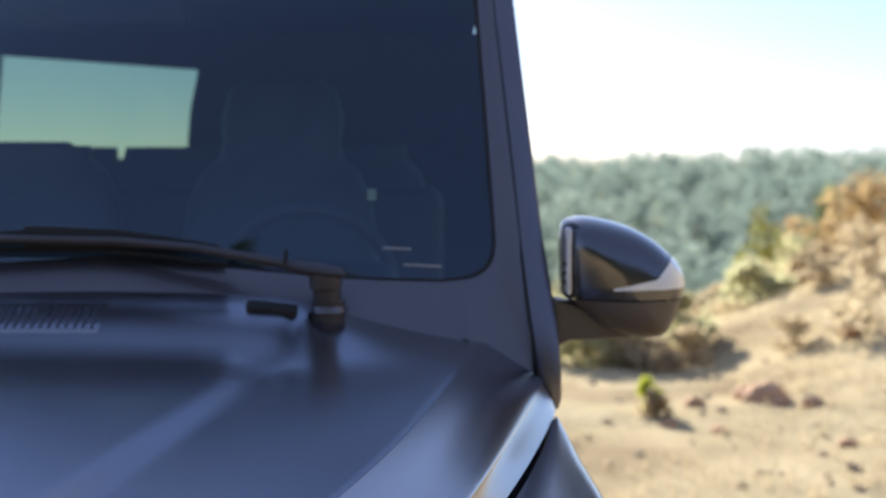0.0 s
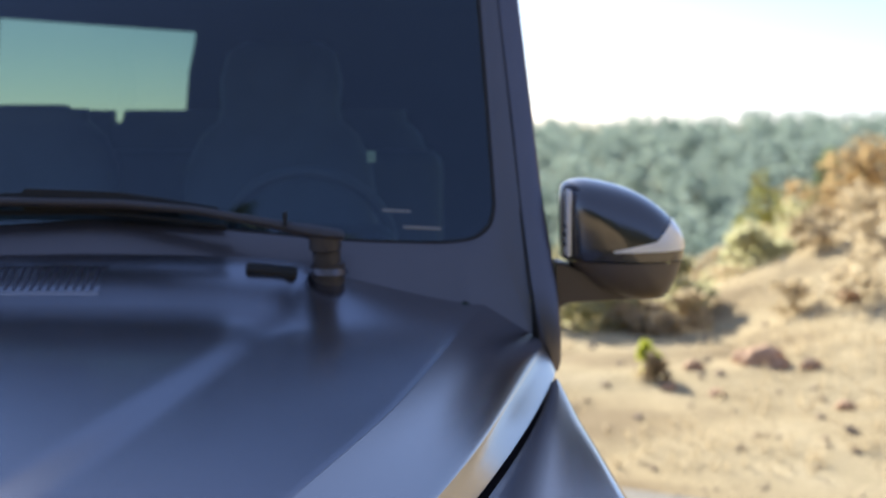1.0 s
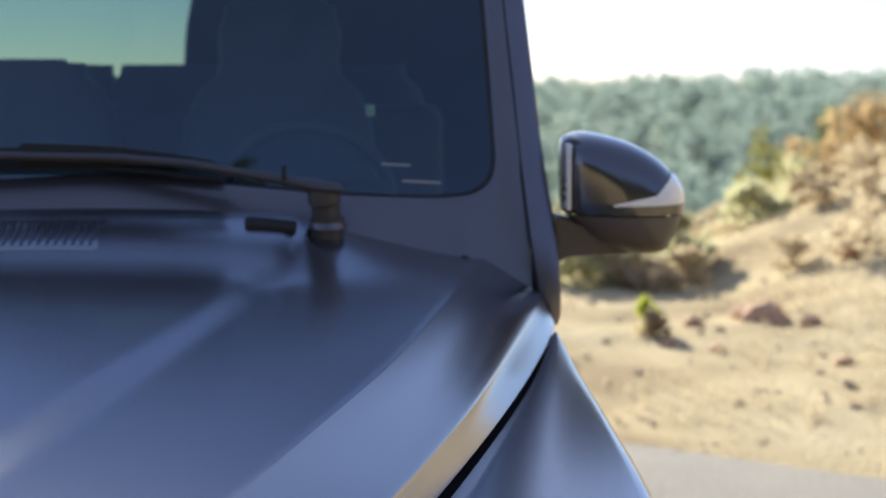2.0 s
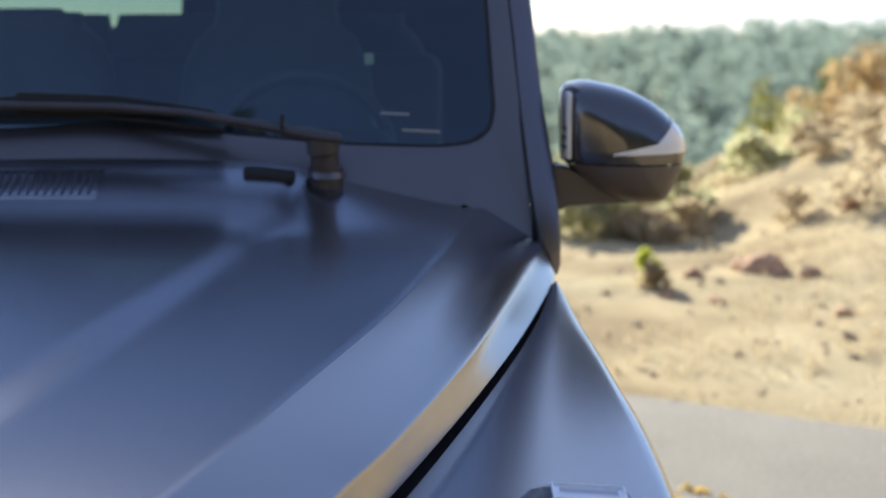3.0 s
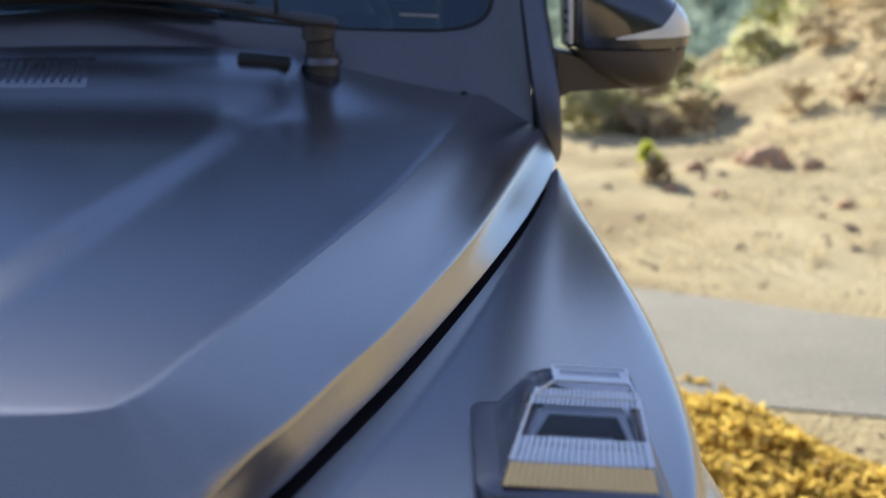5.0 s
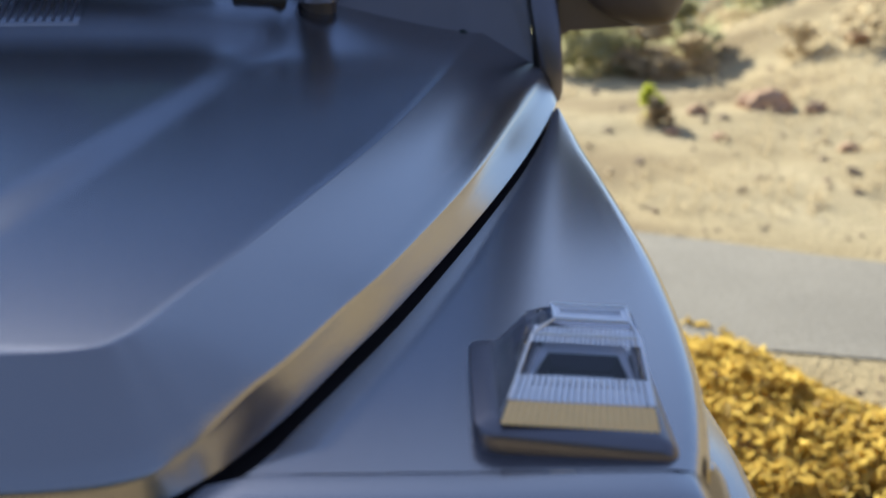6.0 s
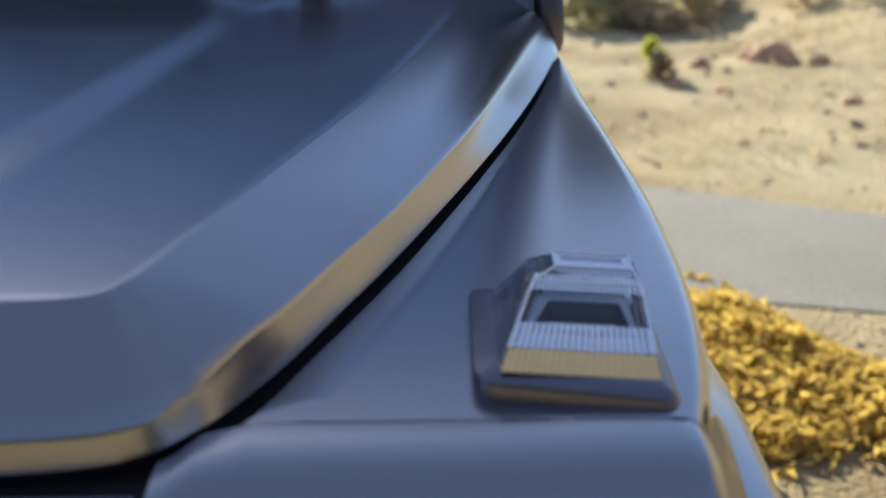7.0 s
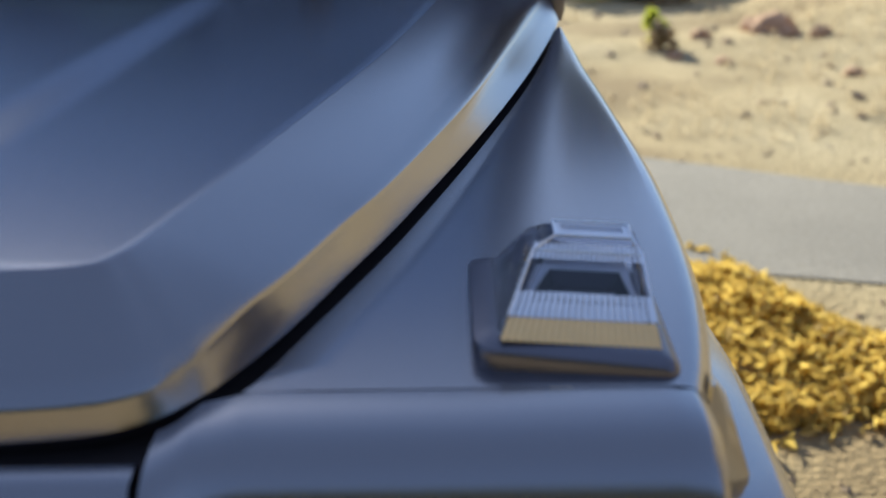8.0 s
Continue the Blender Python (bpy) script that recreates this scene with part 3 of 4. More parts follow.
def turn_signal(put):
    T = lambda x, y, z: (x, y, z - .07 * (x - .76) + fz(y) + .004)     # follows the wing, leaning outwards
    bm = bmesh.new()

    def rounded(ins, z):
        lo, hi, f, b = .686 + ins, .842 - ins, .903 + ins * 1.1, 1.10 - ins
        out = []
        for cx, cy, a0 in ((hi, f, -90), (hi, b, 0), (lo, b, 90), (lo, f, 180)):
            r = max((.022 if (cx, cy) == (lo, f) else .012) - ins * .3, .004)
            for k in range(5):
                a = radians(a0 + 22.5 * k)
                x = cx - r * (1 if cx == hi else -1) + r * math.cos(a)
                y = cy + r * (1 if cy == f else -1) + r * math.sin(a)
                out.append(T(x, y + (.014 * step(hi, lo, x) if cy == f else 0), z))
        return out
    rows = [rounded(0, -.01), rounded(0, .004), rounded(.002, .008), rounded(.010, .012), rounded(.016, .0135), rounded(.024, .0135)]
    loft(bm, rows, closed=True)
    cap(bm, rows[-1])
    lamp = part("turn_signal", put(bm), HOUSING, car, "grey indicator lamp housing with a clear ribbed lens")
    # clear ribbed wedge: low in front, high behind
    def lens_row(t, ribs=1.0):
        """One level of the lens, t from its foot (0) to its roof (1)."""
        top = max(0, (t - .84) / .16)
        x0, x1 = lerp(.707, .744, t) + .014 * top, lerp(.829, .827, t) - .005 * top
        y0, y1 = lerp(.925, 1.045, t), lerp(1.078, 1.074, t)
        z = lerp(.0135, .0545, t)
        out, n = [], 88
        for k in range(n + 1):
            s = k / n
            out.append(T(lerp(x0, x1, s), y0 + .0016 * ribs * math.sin(2 * math.pi * 22 * s), z))
        for k in range(1, 61):
            s = k / 60
            out.append(T(x1 + .0012 * ribs * math.sin(2 * math.pi * 15 * s), lerp(y0, y1, s), z))
        out.append(T(x0, y1, z))
        for k in range(1, 61):
            s = k / 60
            out.append(T(x0 - .0012 * ribs * math.sin(2 * math.pi * 15 * s), lerp(y1, y0, s), z))
        return out
    bm = bmesh.new()
    loft(bm, [lens_row(t) for t in (.45, .7, .84, .9)] + [lens_row(.93, .3), lens_row(.97, 0)], closed=True)
    rows = [lens_row(1.0, 0)]
    loft(bm, [lens_row(.97, 0), rows[0]], closed=True)
    lens = part("lens", put(bm), LENS, lamp, "clear ribbed plastic lens", sharp=70)
    lens.visible_shadow = False
    roof_ring = [T(x, y, z) for x, y, z in ((.758, 1.045, .0545), (.822, 1.045, .0545), (.822, 1.074, .0545), (.758, 1.074, .0545))]
    bm = bmesh.new()
    inner = [T(x, y, z) for x, y, z in ((.764, 1.053, .055), (.816, 1.053, .055), (.816, 1.068, .055), (.764, 1.068, .055))]
    deep = [T(x, y, z) for x, y, z in ((.764, 1.053, .052), (.816, 1.053, .052), (.816, 1.068, .052), (.764, 1.068, .052))]
    loft(bm, [roof_ring, inner, deep], closed=True)
    cap(bm, deep)
    part("lens_roof", put(bm), PALE, lamp, "pale rim round the lens top", smooth=False)
    bm = bmesh.new()
    loft(bm, [[(x, y - .0008, z) for x, y, z in lens_row(t)[:89]] for t in (.0, .1, .21)])
    side = part("lens_side", put(loft(bmesh.new(), [lens_row(t)[88:] for t in (0, .2, .45)])), LENS, lamp, "clear ribbed flank of the lens", sharp=70)
    side.visible_shadow = False
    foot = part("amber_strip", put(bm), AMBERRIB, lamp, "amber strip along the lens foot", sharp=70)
    foot.visible_shadow = False
    # reflector bowl with its dark window and bulb inside
    bm = bmesh.new()
    o = [T(x, y, z) for x, y, z in ((.716, .952, .0145), (.823, .952, .0145), (.811, 1.036, .0465), (.754, 1.036, .0465))]
    i1 = [T(x, y, z) for x, y, z in ((.729, .974, .023), (.817, .974, .023), (.808, 1.012, .0375), (.750, 1.012, .0375))]
    i2 = [T(x, y, z) for x, y, z in ((.734, .988, .0145), (.812, .988, .0145), (.803, 1.020, .020), (.755, 1.020, .020))]
    loft(bm, [o, i1], closed=True)
    part("reflector", put(bm), PALE, lamp, "silvered reflector", smooth=False)
    bm = bmesh.new()
    loft(bm, [i1, i2], closed=True)
    cap(bm, i2)
    part("bulb_well", put(bm), HOUSING, lamp, smooth=False)
    # bright moulded edges of the lens
    A = [T(lerp(.707, .744, t) + .014 * max(0, (t - .84) / .16), lerp(.925, 1.045, t) - .0012, lerp(.0135, .0545, t)) for t in (.22, .5, .84, 1)]
    B = [T(lerp(.829, .827, t) - .005 * max(0, (t - .84) / .16), lerp(.925, 1.045, t) - .0012, lerp(.0135, .0545, t)) for t in (.22, .5, .84, 1)]
    C, D = T(.758, 1.074, .0553), T(.822, 1.074, .0553)
    for line in (A, B, [A[2], B[2]], [A[3], B[3]], [A[3], C], [B[3], D], [C, D]):
        part("lens_edge", put(tube(bmesh.new(), line, [.0013] * len(line), 8)), EDGE_CLEAR, lamp, "bright clear edge of the lens")
    for line in ([i1[0], i1[1]], [i1[1], i1[2]], [i1[2], i1[3]], [i1[3], i1[0]]):
        part("well_edge", put(tube(bmesh.new(), line, [.0011] * 2, 8)), EDGE_CLEAR, lamp, "bright lip round the bulb window")
    # dark body behind the lens's inner flank, stepping up to its roof
    bm = bmesh.new()
    loft(bm, [[T(x, y, z) for x, y in ((x0, y0), (x0 + .004, y0 + .002), (x0 + .004, y1), (x0, y1))] for x0, y0, y1, z in ((.708, .936, 1.08, .0135), (.721, .972, 1.079, .026), (.735, 1.008, 1.077, .038), (.748, 1.040, 1.074, .048), (.755, 1.05, 1.073, .0505))], closed=True)
    part("inner_wall", put(bm), HOUSING, lamp, sharp=30)
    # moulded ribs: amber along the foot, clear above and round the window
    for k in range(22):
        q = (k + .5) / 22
        for t0, t1, m, nm in ((.01, .20, AMBERRIB, "amber_rib"), (.22, .45, LIT_RIB, "rib"), (.76, .92, LIT_RIB, "rib")):
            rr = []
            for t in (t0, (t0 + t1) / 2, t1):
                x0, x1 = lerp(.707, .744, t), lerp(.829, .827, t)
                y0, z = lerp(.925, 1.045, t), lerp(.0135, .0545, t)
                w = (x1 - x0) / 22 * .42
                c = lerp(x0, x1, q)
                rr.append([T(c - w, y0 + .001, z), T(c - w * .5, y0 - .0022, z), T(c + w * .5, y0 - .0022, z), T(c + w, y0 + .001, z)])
            r = part(nm, put(loft(bmesh.new(), rr)), m, lens if m is LIT_RIB else foot)
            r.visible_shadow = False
    bm = tube(bmesh.new(), [T(.744, .986, .024), T(.748, .986, .025), T(.800, .986, .025), T(.804, .986, .024)], [.002, .005, .005, .002], 12)
    part("bulb", put(bm), CHROME, lamp)


turn_signal(lambda b: b)
turn_signal(flip)

# ---- the land ----
rng = np.random.default_rng(7)


def land(x, y):
    """Height of the ground: level round the car, a sandy bank rising to the side, then a drop into a wooded valley and hills."""
    bank = 0.39 * (min(max(x, 0.0), 26.0) - 2.9) * step(5.4, 10.5, y) * (1 - 0.55 * step(16, 60, y))
    # steeper rise out of view, added for the bonnet rim to reflect sand
    bank = max(bank, 0.75 * (min(max(x, 4.8), 26.0) - 4.8) * step(-9, 3, y) * (1 - step(12, 18, y)))
    fall = -0.25 * max(0, y - 11.5) * (1 - step(30, 110, y)) - 27 * step(30, 110, y)
    hill = (15 + 0.024 * min(max(x + 60, -60), 200) + 1.2 * noise.noise((x * .02, y * .02, 3))) * step(140, 310, y) + 5 * step(-12, -60, x) * step(140, 240, y)
    wide = math.hypot(x, y)
    # unseen slope behind the eye, carrying the added woods
    fall += 0.34 * min(50, max(0, -y - 14)) + 1.5 * noise.noise((x * .05, y * .05, 8)) * step(-14, -30, y)
    rough = 0.05 * noise.noise((x * .9, y * .9, 0)) * step(4.9, 6.5, y) + 0.16 * noise.noise((x * .35, y * .35, 2)) * step(6, 10, y)
    rough += 0.025 * noise.noise((x * 3.1, y * 3.1, 5)) * step(5.3, 6.5, y)
    return bank + fall + hill + rough - 0.02 * max(0, wide - 320) * (y < 0)


def ground_mat():
    """Dry sandy earth with paler dust, brown soil and straw-coloured patches."""
    m = mat("sandy_ground", (1, 1, 1), rough=0.95, var=0.25, scale=2.2, fine=38, bump=0.7, depth=0.03, spec=0.2)
    nt = m.node_tree
    tc = nt.nodes.new("ShaderNodeTexCoord")
    n = nt.nodes.new("ShaderNodeTexNoise")
    n.inputs["Scale"].default_value, n.inputs["Detail"].default_value = 0.55, 8
    r = nt.nodes.new("ShaderNodeValToRGB")
    r.color_ramp.elements[0].position, r.color_ramp.elements[1].position = 0.40, 0.70
    r.color_ramp.elements[0].color = (0.31, 0.23, 0.125, 1)
    r.color_ramp.elements[1].color = (0.52, 0.43, 0.265, 1)
    e = r.color_ramp.elements.new(0.5)
    e.color = (0.44, 0.345, 0.195, 1)
    nt.links.new(tc.outputs["Object"], n.inputs["Vector"])
    nt.links.new(n.outputs["Fac"], r.inputs[0])
    for nd in nt.nodes:
        if nd.type == "VECT_MATH":
            nt.links.new(r.outputs[0], nd.inputs[0])
    return m


GROUND = ground_mat()


def axis(fine_to, fine_step, far, grow):
    v, s = [0.0], fine_step
    while v[-1] < far:
        if v[-1] > fine_to:
            s *= grow
        v.append(v[-1] + s)
    return v


ax = axis(9, .16, 1600, 1.16)
xs = sorted([-v for v in ax[1:]] + ax)
ay = axis(16, .16, 1800, 1.13)
ys = sorted([-v for v in axis(2, .5, 1600, 1.3)[1:]] + ay)
bm = bmesh.new()
loft(bm, [[(x, y, land(x, y)) for x in xs] for y in ys])
me_ground = part("ground", bm, GROUND, None, sharp=180)
tagged(me_ground, "dry sandy ground with straw-coloured patches", "ground", kind="structure")

# dusty track passing beside the car
bm = bmesh.new()
rows = []
for i in range(60):
    x = -9 + i * .35
    w0, w1 = 4.05 - .28 * (x - 1.7) + .06 * noise.noise((x, 0, 1)), 5.45 - .45 * (x - 1.5) + .08 * noise.noise((x, 5, 1))
    if x < 1.0:
        w0, w1 = 4.05 + .196, 5.675
    w1 = max(w1, w0 + .5)
    rows.append([(x, lerp(w0, w1, t), max(land(x, lerp(w0, w1, t)), 0) + .006 + .012 * math.sin(math.pi * t)) for t in (0, .04, .2, .4, .6, .8, .96, 1)])
loft(bm, rows)
tagged(part("track", bm, ROADM, None), "pale dusty gravel track", "road", kind="structure")


def mesh_from(name, verts, faces, material, parent=None):
    me = bpy.data.meshes.new(name)
    me.from_pydata(verts, [], faces)
    me.materials.append(material)
    ob = new(name, me)
    if parent:
        ob.parent = parent
    return ob


def leaves(verts, faces, c, r, n, size, shell=0.55):
    """n leaf clumps (bent quads) scattered through an uneven ellipsoid about c."""
    for _ in range(n):
        d = rng.normal(size=3)
        d /= np.linalg.norm(d)
        k = shell + (1 - shell) * rng.random() ** .6
        k *= 0.82 + 0.36 * noise.noise(Vector(d * 2.1) + Vector(c) * .37)
        p = np.array(c) + d * np.array(r) * k
        u = rng.normal(size=3)
        u /= np.linalg.norm(u)
        v = np.cross(u, rng.normal(size=3))
        v /= np.linalg.norm(v)
        s = size * (0.6 + 0.8 * rng.random())
        w = np.cross(u, v) * s * .25
        b = len(verts)
        verts += [tuple(p - u * s), tuple(p - v * s * .55 + w), tuple(p + u * s), tuple(p + v * s * .55 + w)]
        faces.append((b, b + 1, b + 2, b + 3))


def clumps(verts, faces, c, r, n, size):
    """n leaf clumps through an ellipsoid about c, for woods far off."""
    d = rng.normal(size=(n, 3))
    d *= (.35 + .7 * rng.random((n, 1))) / np.linalg.norm(d, axis=1)[:, None]
    p = np.array(c) + d * np.array(r)
    u, v = rng.normal(size=(n, 3)), rng.normal(size=(n, 3))
    u *= (size * (.5 + .8 * rng.random((n, 1)))) / np.linalg.norm(u, axis=1)[:, None]
    v *= (size * .6) / np.linalg.norm(v, axis=1)[:, None]
    b = len(verts)
    verts.extend(map(tuple, np.stack((p - u, p - v, p + u, p + v), 1).reshape(-1, 3).tolist()))
    faces.extend((b + 4 * i, b + 4 * i + 1, b + 4 * i + 2, b + 4 * i + 3) for i in range(n))


def trunk_mesh(h, r, limbs, spread):
    bm = bmesh.new()
    lean = rng.normal(size=2) * .06 * h
    stem = [(lean[0] * (k / 5) ** 2, lean[1] * (k / 5) ** 2, h * k / 5 - .15) for k in range(6)]
    tube(bm, stem, [r * (1 - .75 * k / 5) for k in range(6)], 8)
    for i in range(limbs):
        k = 1 + int(rng.integers(1, 5))
        a = rng.random() * 6.28
        b = Vector(stem[k])
        l = spread * (.6 + .5 * rng.random())
        tube(bm, [b, b + Vector((math.cos(a) * l * .5, math.sin(a) * l * .5, l * .25)), b + Vector((math.cos(a) * l, math.sin(a) * l, l * .6))], [r * .4, r * .25, r * .08], 6)
    return bm


OLIVE = leaf_mat("olive_leaves", (.46, .46, .27), (.64, .61, .39), .68)
GREEN = leaf_mat("green_leaves", (.15, .20, .09), (.29, .34, .17), .5)
YELLOW = leaf_mat("yellow_green_leaves", (.22, .24, .06), (.46, .42, .12), .45)
RUST = leaf_mat("rust_leaves", (.42, .31, .16), (.60, .46, .25), .6)
LIME = leaf_mat("lime_leaves", (.46, .50, .05), (.70, .72, .12), .7)
DRY = leaf_mat("dry_brush", (.46, .38, .25), (.64, .54, .37), .6)
# far leaves paled and blued: the haze is in their colour
HAZE_PINE = leaf_mat("far_woods", (.24, .31, .27), (.42, .49, .41), .55)
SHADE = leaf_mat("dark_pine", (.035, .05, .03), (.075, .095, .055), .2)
GOLD = leaf_mat("golden_leaf_litter", (.44, .30, .07), (.82, .62, .16), .55)


def tree(x, y, h, rx, leafm, name, label, cat, n=900, size=.09, low=.25):
    z = land(x, y)
    t = empty(name, (x, y, z), label, cat)
    if h > .6:
        bm = trunk_mesh(h * .85, max(.03, h * .028), 7, rx * .7)
        tr = part("trunk", bm, BARK, None)
    else:
        bm = tube(bmesh.new(), [(0, 0, -.05), (.01, 0, h * .3), (.03, .01, h * .7)], [.012, .009, .004], 6)
        tr = part("stem", bm, BARK, None)
    tr.parent = t
    v, f = [], []
    for _ in range(9):
        a, q = rng.random() * 6.28, rng.random()
        zc = h * lerp(low + .12, .85, q)
        rr = rx * (1 - .55 * q) * .62
        leaves(v, f, (math.cos(a) * rx * .5 * (1 - .6 * q), math.sin(a) * rx * .5 * (1 - .6 * q), zc), (rr, rr, h * .17), n // 9, size)
    mesh_from("crown", v, f, leafm, t)
    return t


# trees and shrubs past the bank: distance, sideways slope, height, width
for y, k, h, rx, m, name, label, cat in (
        (34, .262, 4.2, 1.2, YELLOW, "tree", "slender tree with yellow-green leaves", "tree"),
        (36, .305, 4.8, 1.2, GREEN, "tree", "dark green upright tree past the bank", "tree"),
        (30, .338, 3.6, 1.5, RUST, "tree", "rust-orange autumn tree past the bank", "tree"),
        (33, .372, 3.9, 1.7, RUST, "tree", "rust-orange autumn tree past the bank", "tree"),
        (28, .300, 2.6, 1.4, RUST, "shrub", "reddish-brown autumn shrub past the bank", "shrub"),
        (42, .232, 4.2, 1.8, OLIVE, "tree", "olive-green tree with a rounded crown", "tree"),
        (46, .195, 5.5, 2.0, OLIVE, "tree", "olive-green tree with a rounded crown", "tree"),
        (40, .275, 3.2, 1.6, DRY, "shrub", "dry brown shrub past the bank", "shrub"),
        (52, .15, 5.0, 2.2, GREEN, "tree", "green tree in the valley", "tree"),
        (26, .355, 2.0, 1.3, DRY, "shrub", "dry brown shrub past the bank", "shrub")):
    tree(.66 + k * y, y, h, rx, m, name, label, cat)
for y, k, h, rx, m in (
        (10.5, .105, .75, .5, OLIVE), (10.8, .14, .8, .5, OLIVE), (10.3, .165, .5, .4, DRY), (11, .192, .55, .4, OLIVE), (12.2, .255, .5, .5, OLIVE), (12.6, .30, .4, .45, DRY),
        (14.5, .110, 1.25, .75, OLIVE), (15.2, .150, 1.0, .6, OLIVE), (14.0, .135, .75, .5, DRY), (17, .075, 1.3, .9, OLIVE),
        (19, .185, .9, .6, YELLOW), (18, .245, 1.1, .7, OLIVE), (21, .215, 1.0, .8, DRY), (20, .29, 1.2, .9, OLIVE),
        (24, .26, 1.3, 1.0, DRY), (23, .17, 1.2, .9, OLIVE), (22, .12, 1.2, .9, DRY), (17, .31, .7, .6, DRY)):
    tree(.66 + k * y, y, h, rx, m, "bush", "low dry olive-brown bush on the sandy slope" if m != YELLOW else "low yellow-green bush on the sandy slope", "bush", 430, .06, -.06)
for _ in range(18):
    y, k = 9.2 + 6.5 * rng.random(), .09 + .31 * rng.random()
    tree(.66 + k * y, y, .22 + .22 * rng.random(), .18 + .25 * rng.random(), DRY if rng.random() < .65 else OLIVE, "brush", "knee-high dry brush on the upper sandy slope", "bush", 270, .035, -.06)
tree(.66 + .168 * 7.9, 7.9, .26, .11, LIME, "small_bush", "small bright yellow-green bush on the sand", "bush", 420, .028, .05)
tree(.66 + .174 * 7.8, 7.8, .18, .12, DRY, "small_bush", "small dry brown bush on the sand", "bush", 260, .028, .05)

# boulders on the bank


def boulder(x, y, s, flat=.6):
    bm = bmesh.new()
    bmesh.ops.create_icosphere(bm, subdivisions=3, radius=s)
    off = Vector((x * 3.1, y * 1.7, 0))
    for v in bm.verts:
        n = noise.noise(v.co / s * 1.3 + off) + .4 * noise.noise(v.co / s * 3.5 + off)
        v.co *= 1 + .35 * n
        v.co.z *= flat
        v.co += Vector((x, y, land(x, y) + s * flat * .35))
    b = part("boulder", bm, ROCK, None, sharp=28)
    return tagged(b, "weathered reddish sandstone boulder on the slope", "rock", "boulders on the bank")


for y, k, s in ((8.3, .262, .15), (8.45, .248, .10), (8.15, .274, .07), (8.2, .205, .07), (7.4, .225, .05), (10.2, .40, .2), (8.0, .30, .07), (7.0, .33, .06), (9.6, .33, .09), (7.6, .185, .05)):
    boulder(.66 + k * y, y, s)


def scatter(name, n, place, size, material, label, category, flat=.6):
    """Many small uneven stones in one mesh."""
    base = [(1, 0, 0), (-1, 0, 0), (0, 1, 0), (0, -1, 0), (0, 0, 1), (0, 0, -1)]
    tri = [(0, 2, 4), (2, 1, 4), (1, 3, 4), (3, 0, 4), (2, 0, 5), (1, 2, 5), (3, 1, 5), (0, 3, 5)]
    v, f = [], []
    for _ in range(n):
        x, y = place()
        s = size * (.35 + 1.3 * rng.random() ** 2.5)
        a = rng.random() * 6.28
        z = land(x, y)
        b = len(v)
        for q in base:
            j = 1 + .5 * (rng.random(3) - .5)
            px, py, pz = q[0] * s * j[0], q[1] * s * j[1], q[2] * s * flat * j[2]
            v.append((x + px * math.cos(a) - py * math.sin(a), y + px * math.sin(a) + py * math.cos(a), z + pz + s * .2))
        f += [tuple(b + i for i in t) for t in tri]
    return tagged(mesh_from(name, v, f, material), label, category, kind="stuff")


def on_bank():
    y = 5.7 + 9 * rng.random()
    return .66 + y * (.05 + .38 * rng.random()), y


scatter("stones", 230, on_bank, .028, STONE, "scattered sandstone rubble on the slope", "stones")
scatter("pebbles", 2500, lambda: (-1 + 5 * rng.random(), 2.2 + 3.4 * rng.random()), .010, STONE, "loose pebbles on the ground", "pebbles")

# dry grass tufts on the bank
v, f = [], []
for _ in range(2000):
    x, y = on_bank()
    if noise.noise((x * .8, y * .8, 9)) < -.1:
        continue
    z = land(x, y)
    for _ in range(6):
        a, l = rng.random() * 6.28, .025 + .07 * rng.random()
        dx, dy = math.cos(a) * l * .5, math.sin(a) * l * .5
        b = len(v)
        v += [(x - dy * .08, y + dx * .08, z), (x + dy * .08, y - dx * .08, z), (x + dx, y + dy, z + l)]
        f.append((b, b + 1, b + 2))
tagged(mesh_from("dry_grass", v, f, DRY), "dry straw-coloured grass tufts", "grass", kind="stuff")

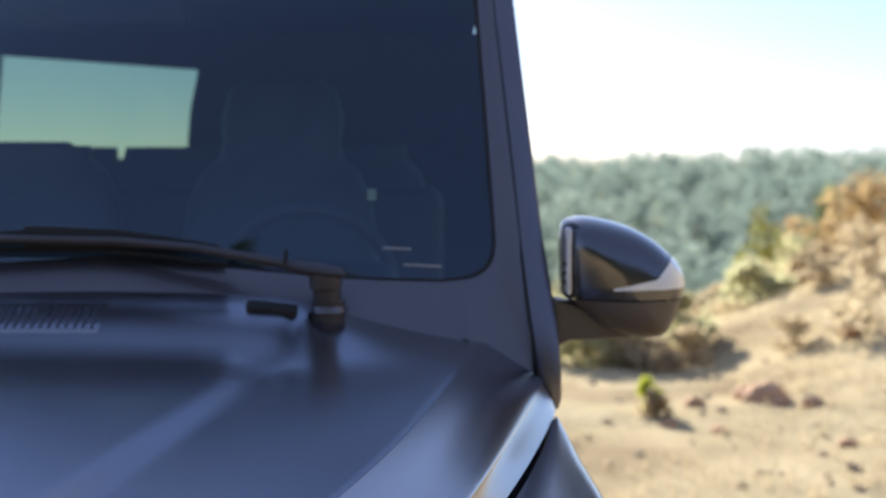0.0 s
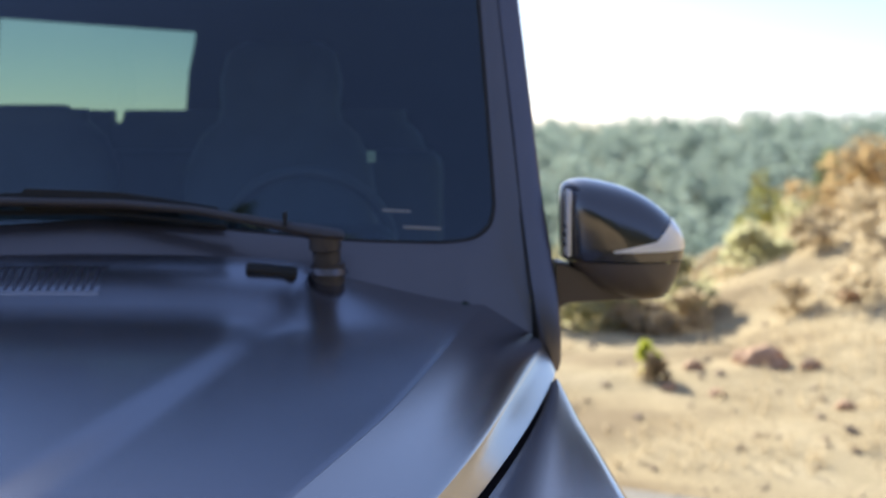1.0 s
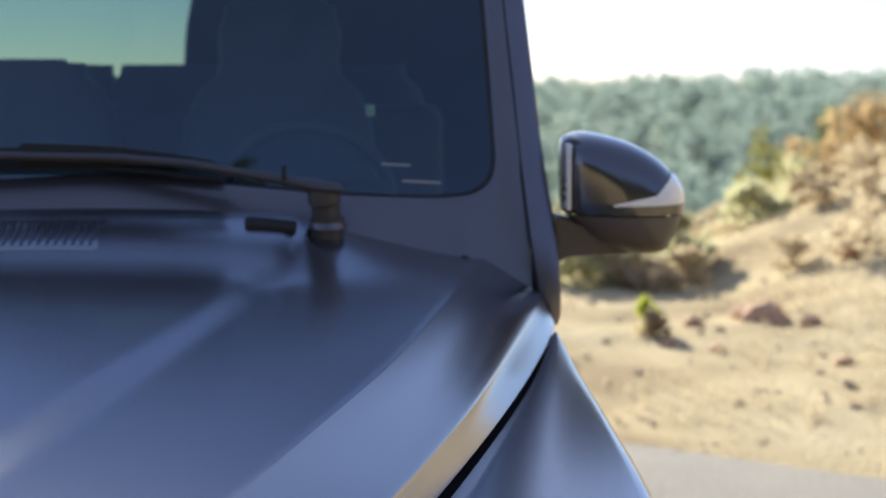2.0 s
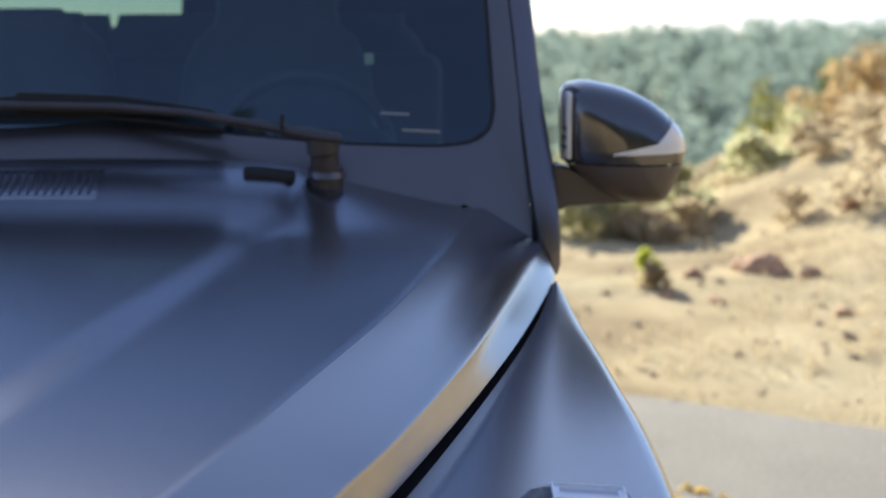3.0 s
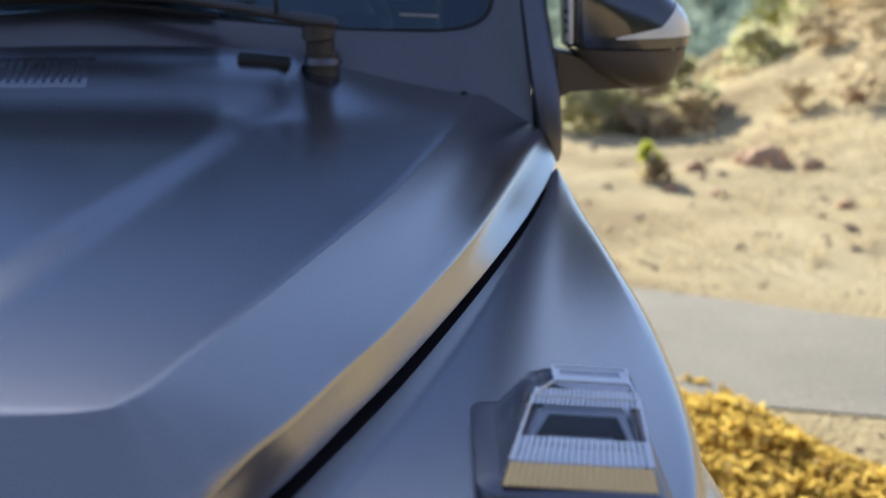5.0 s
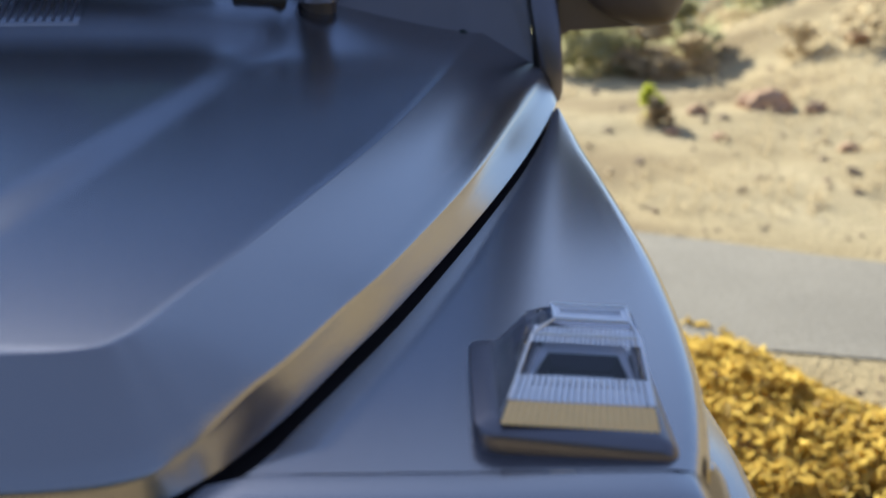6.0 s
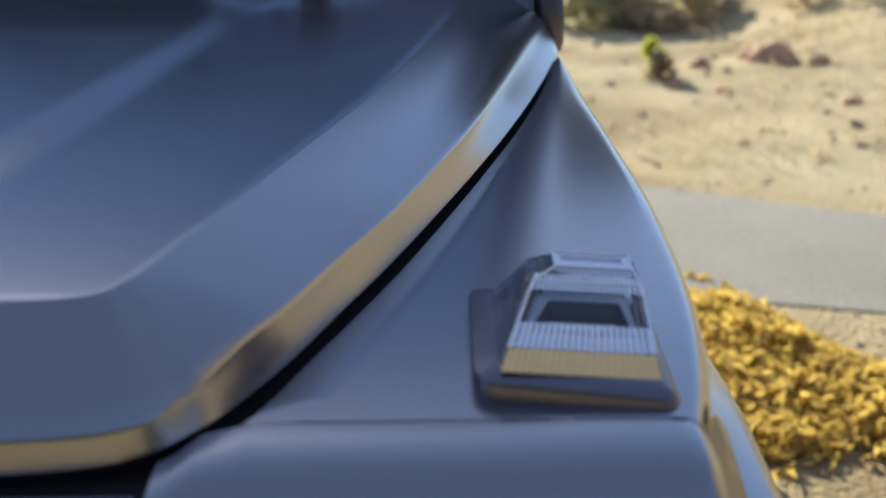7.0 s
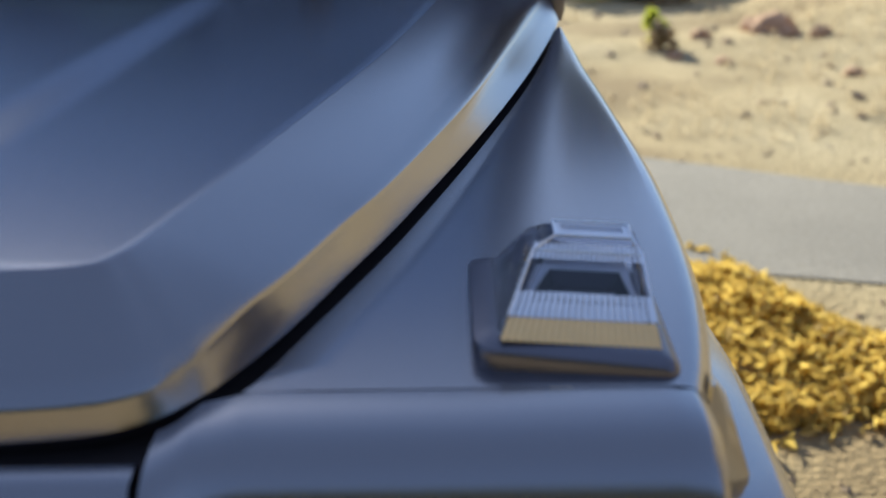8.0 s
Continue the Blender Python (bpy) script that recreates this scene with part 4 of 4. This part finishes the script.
# drift of golden fallen leaves and low plants between the parked car and the track
v, f = [], []
for _ in range(15000):
    t = rng.random()
    x = 1.22 + 3.4 * rng.random() ** 1.5
    far_edge = 4.3 - .85 * step(1.45, 2.1, x) - .28 * max(0, x - 2.1) + .15 * noise.noise((x * 4, 0, 4))
    near = min(far_edge - .15, 2.95 - .30 * max(0, x - 2.0) + .22 * noise.noise((x * 2.5, 2, 2)) + .12 * abs(rng.normal()) * (rng.random() - .7))
    y = lerp(near, far_edge, t)
    if noise.noise((x * 2.2, y * 2.2, 3)) < -.28 - .1 * rng.random():
        continue
    hump = .12 * math.sin(math.pi * min(1, t * 1.05)) * (.45 + 1.1 * abs(noise.noise((x * 3.5, y * 3.5, 7))))
    leaves(v, f, (x, y, .012 + hump * rng.random() ** .5), (.015, .015, .008), 1, .026)
tagged(mesh_from("leaf_litter", v, f, GOLD), "drift of golden-yellow fallen leaves beside the track", "leaves", kind="stuff")

# woods on the far hillside, with distance haze put into the pale leaf colour
v, f = [], []
def wood_tree(v, f, x, y, h, n, size):
    z, rx = land(x, y), h * (.26 + .14 * rng.random())
    b = len(v)
    v += [(x - .2, y, z - .5), (x + .2, y, z - .5), (x + .08, y, z + h * .7), (x - .08, y, z + h * .7)]
    f.append((b, b + 1, b + 2, b + 3))
    for k in range(4):
        a = rng.random() * 6.28
        clumps(v, f, (x + math.cos(a) * rx * .45, y + math.sin(a) * rx * .45, z + h * (.30 + .17 * k)), (rx * (.9 - .12 * k), rx * (.9 - .12 * k), h * .19), n, size)


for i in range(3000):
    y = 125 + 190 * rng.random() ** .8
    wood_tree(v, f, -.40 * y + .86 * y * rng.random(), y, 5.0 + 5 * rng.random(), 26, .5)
tagged(mesh_from("far_woods", v, f, HAZE_PINE), "green mixed woods on a far hillside, paled for haze", "woods", kind="stuff")


# unseen wooded hillside behind the eye, added to darken what the car reflects
v, f = [], []
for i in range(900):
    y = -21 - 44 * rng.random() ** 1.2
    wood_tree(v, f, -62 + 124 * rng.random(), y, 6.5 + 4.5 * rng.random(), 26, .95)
tagged(mesh_from("pine_woods", v, f, SHADE), "unseen dark pine woods, added to darken car reflections", "woods", kind="stuff")
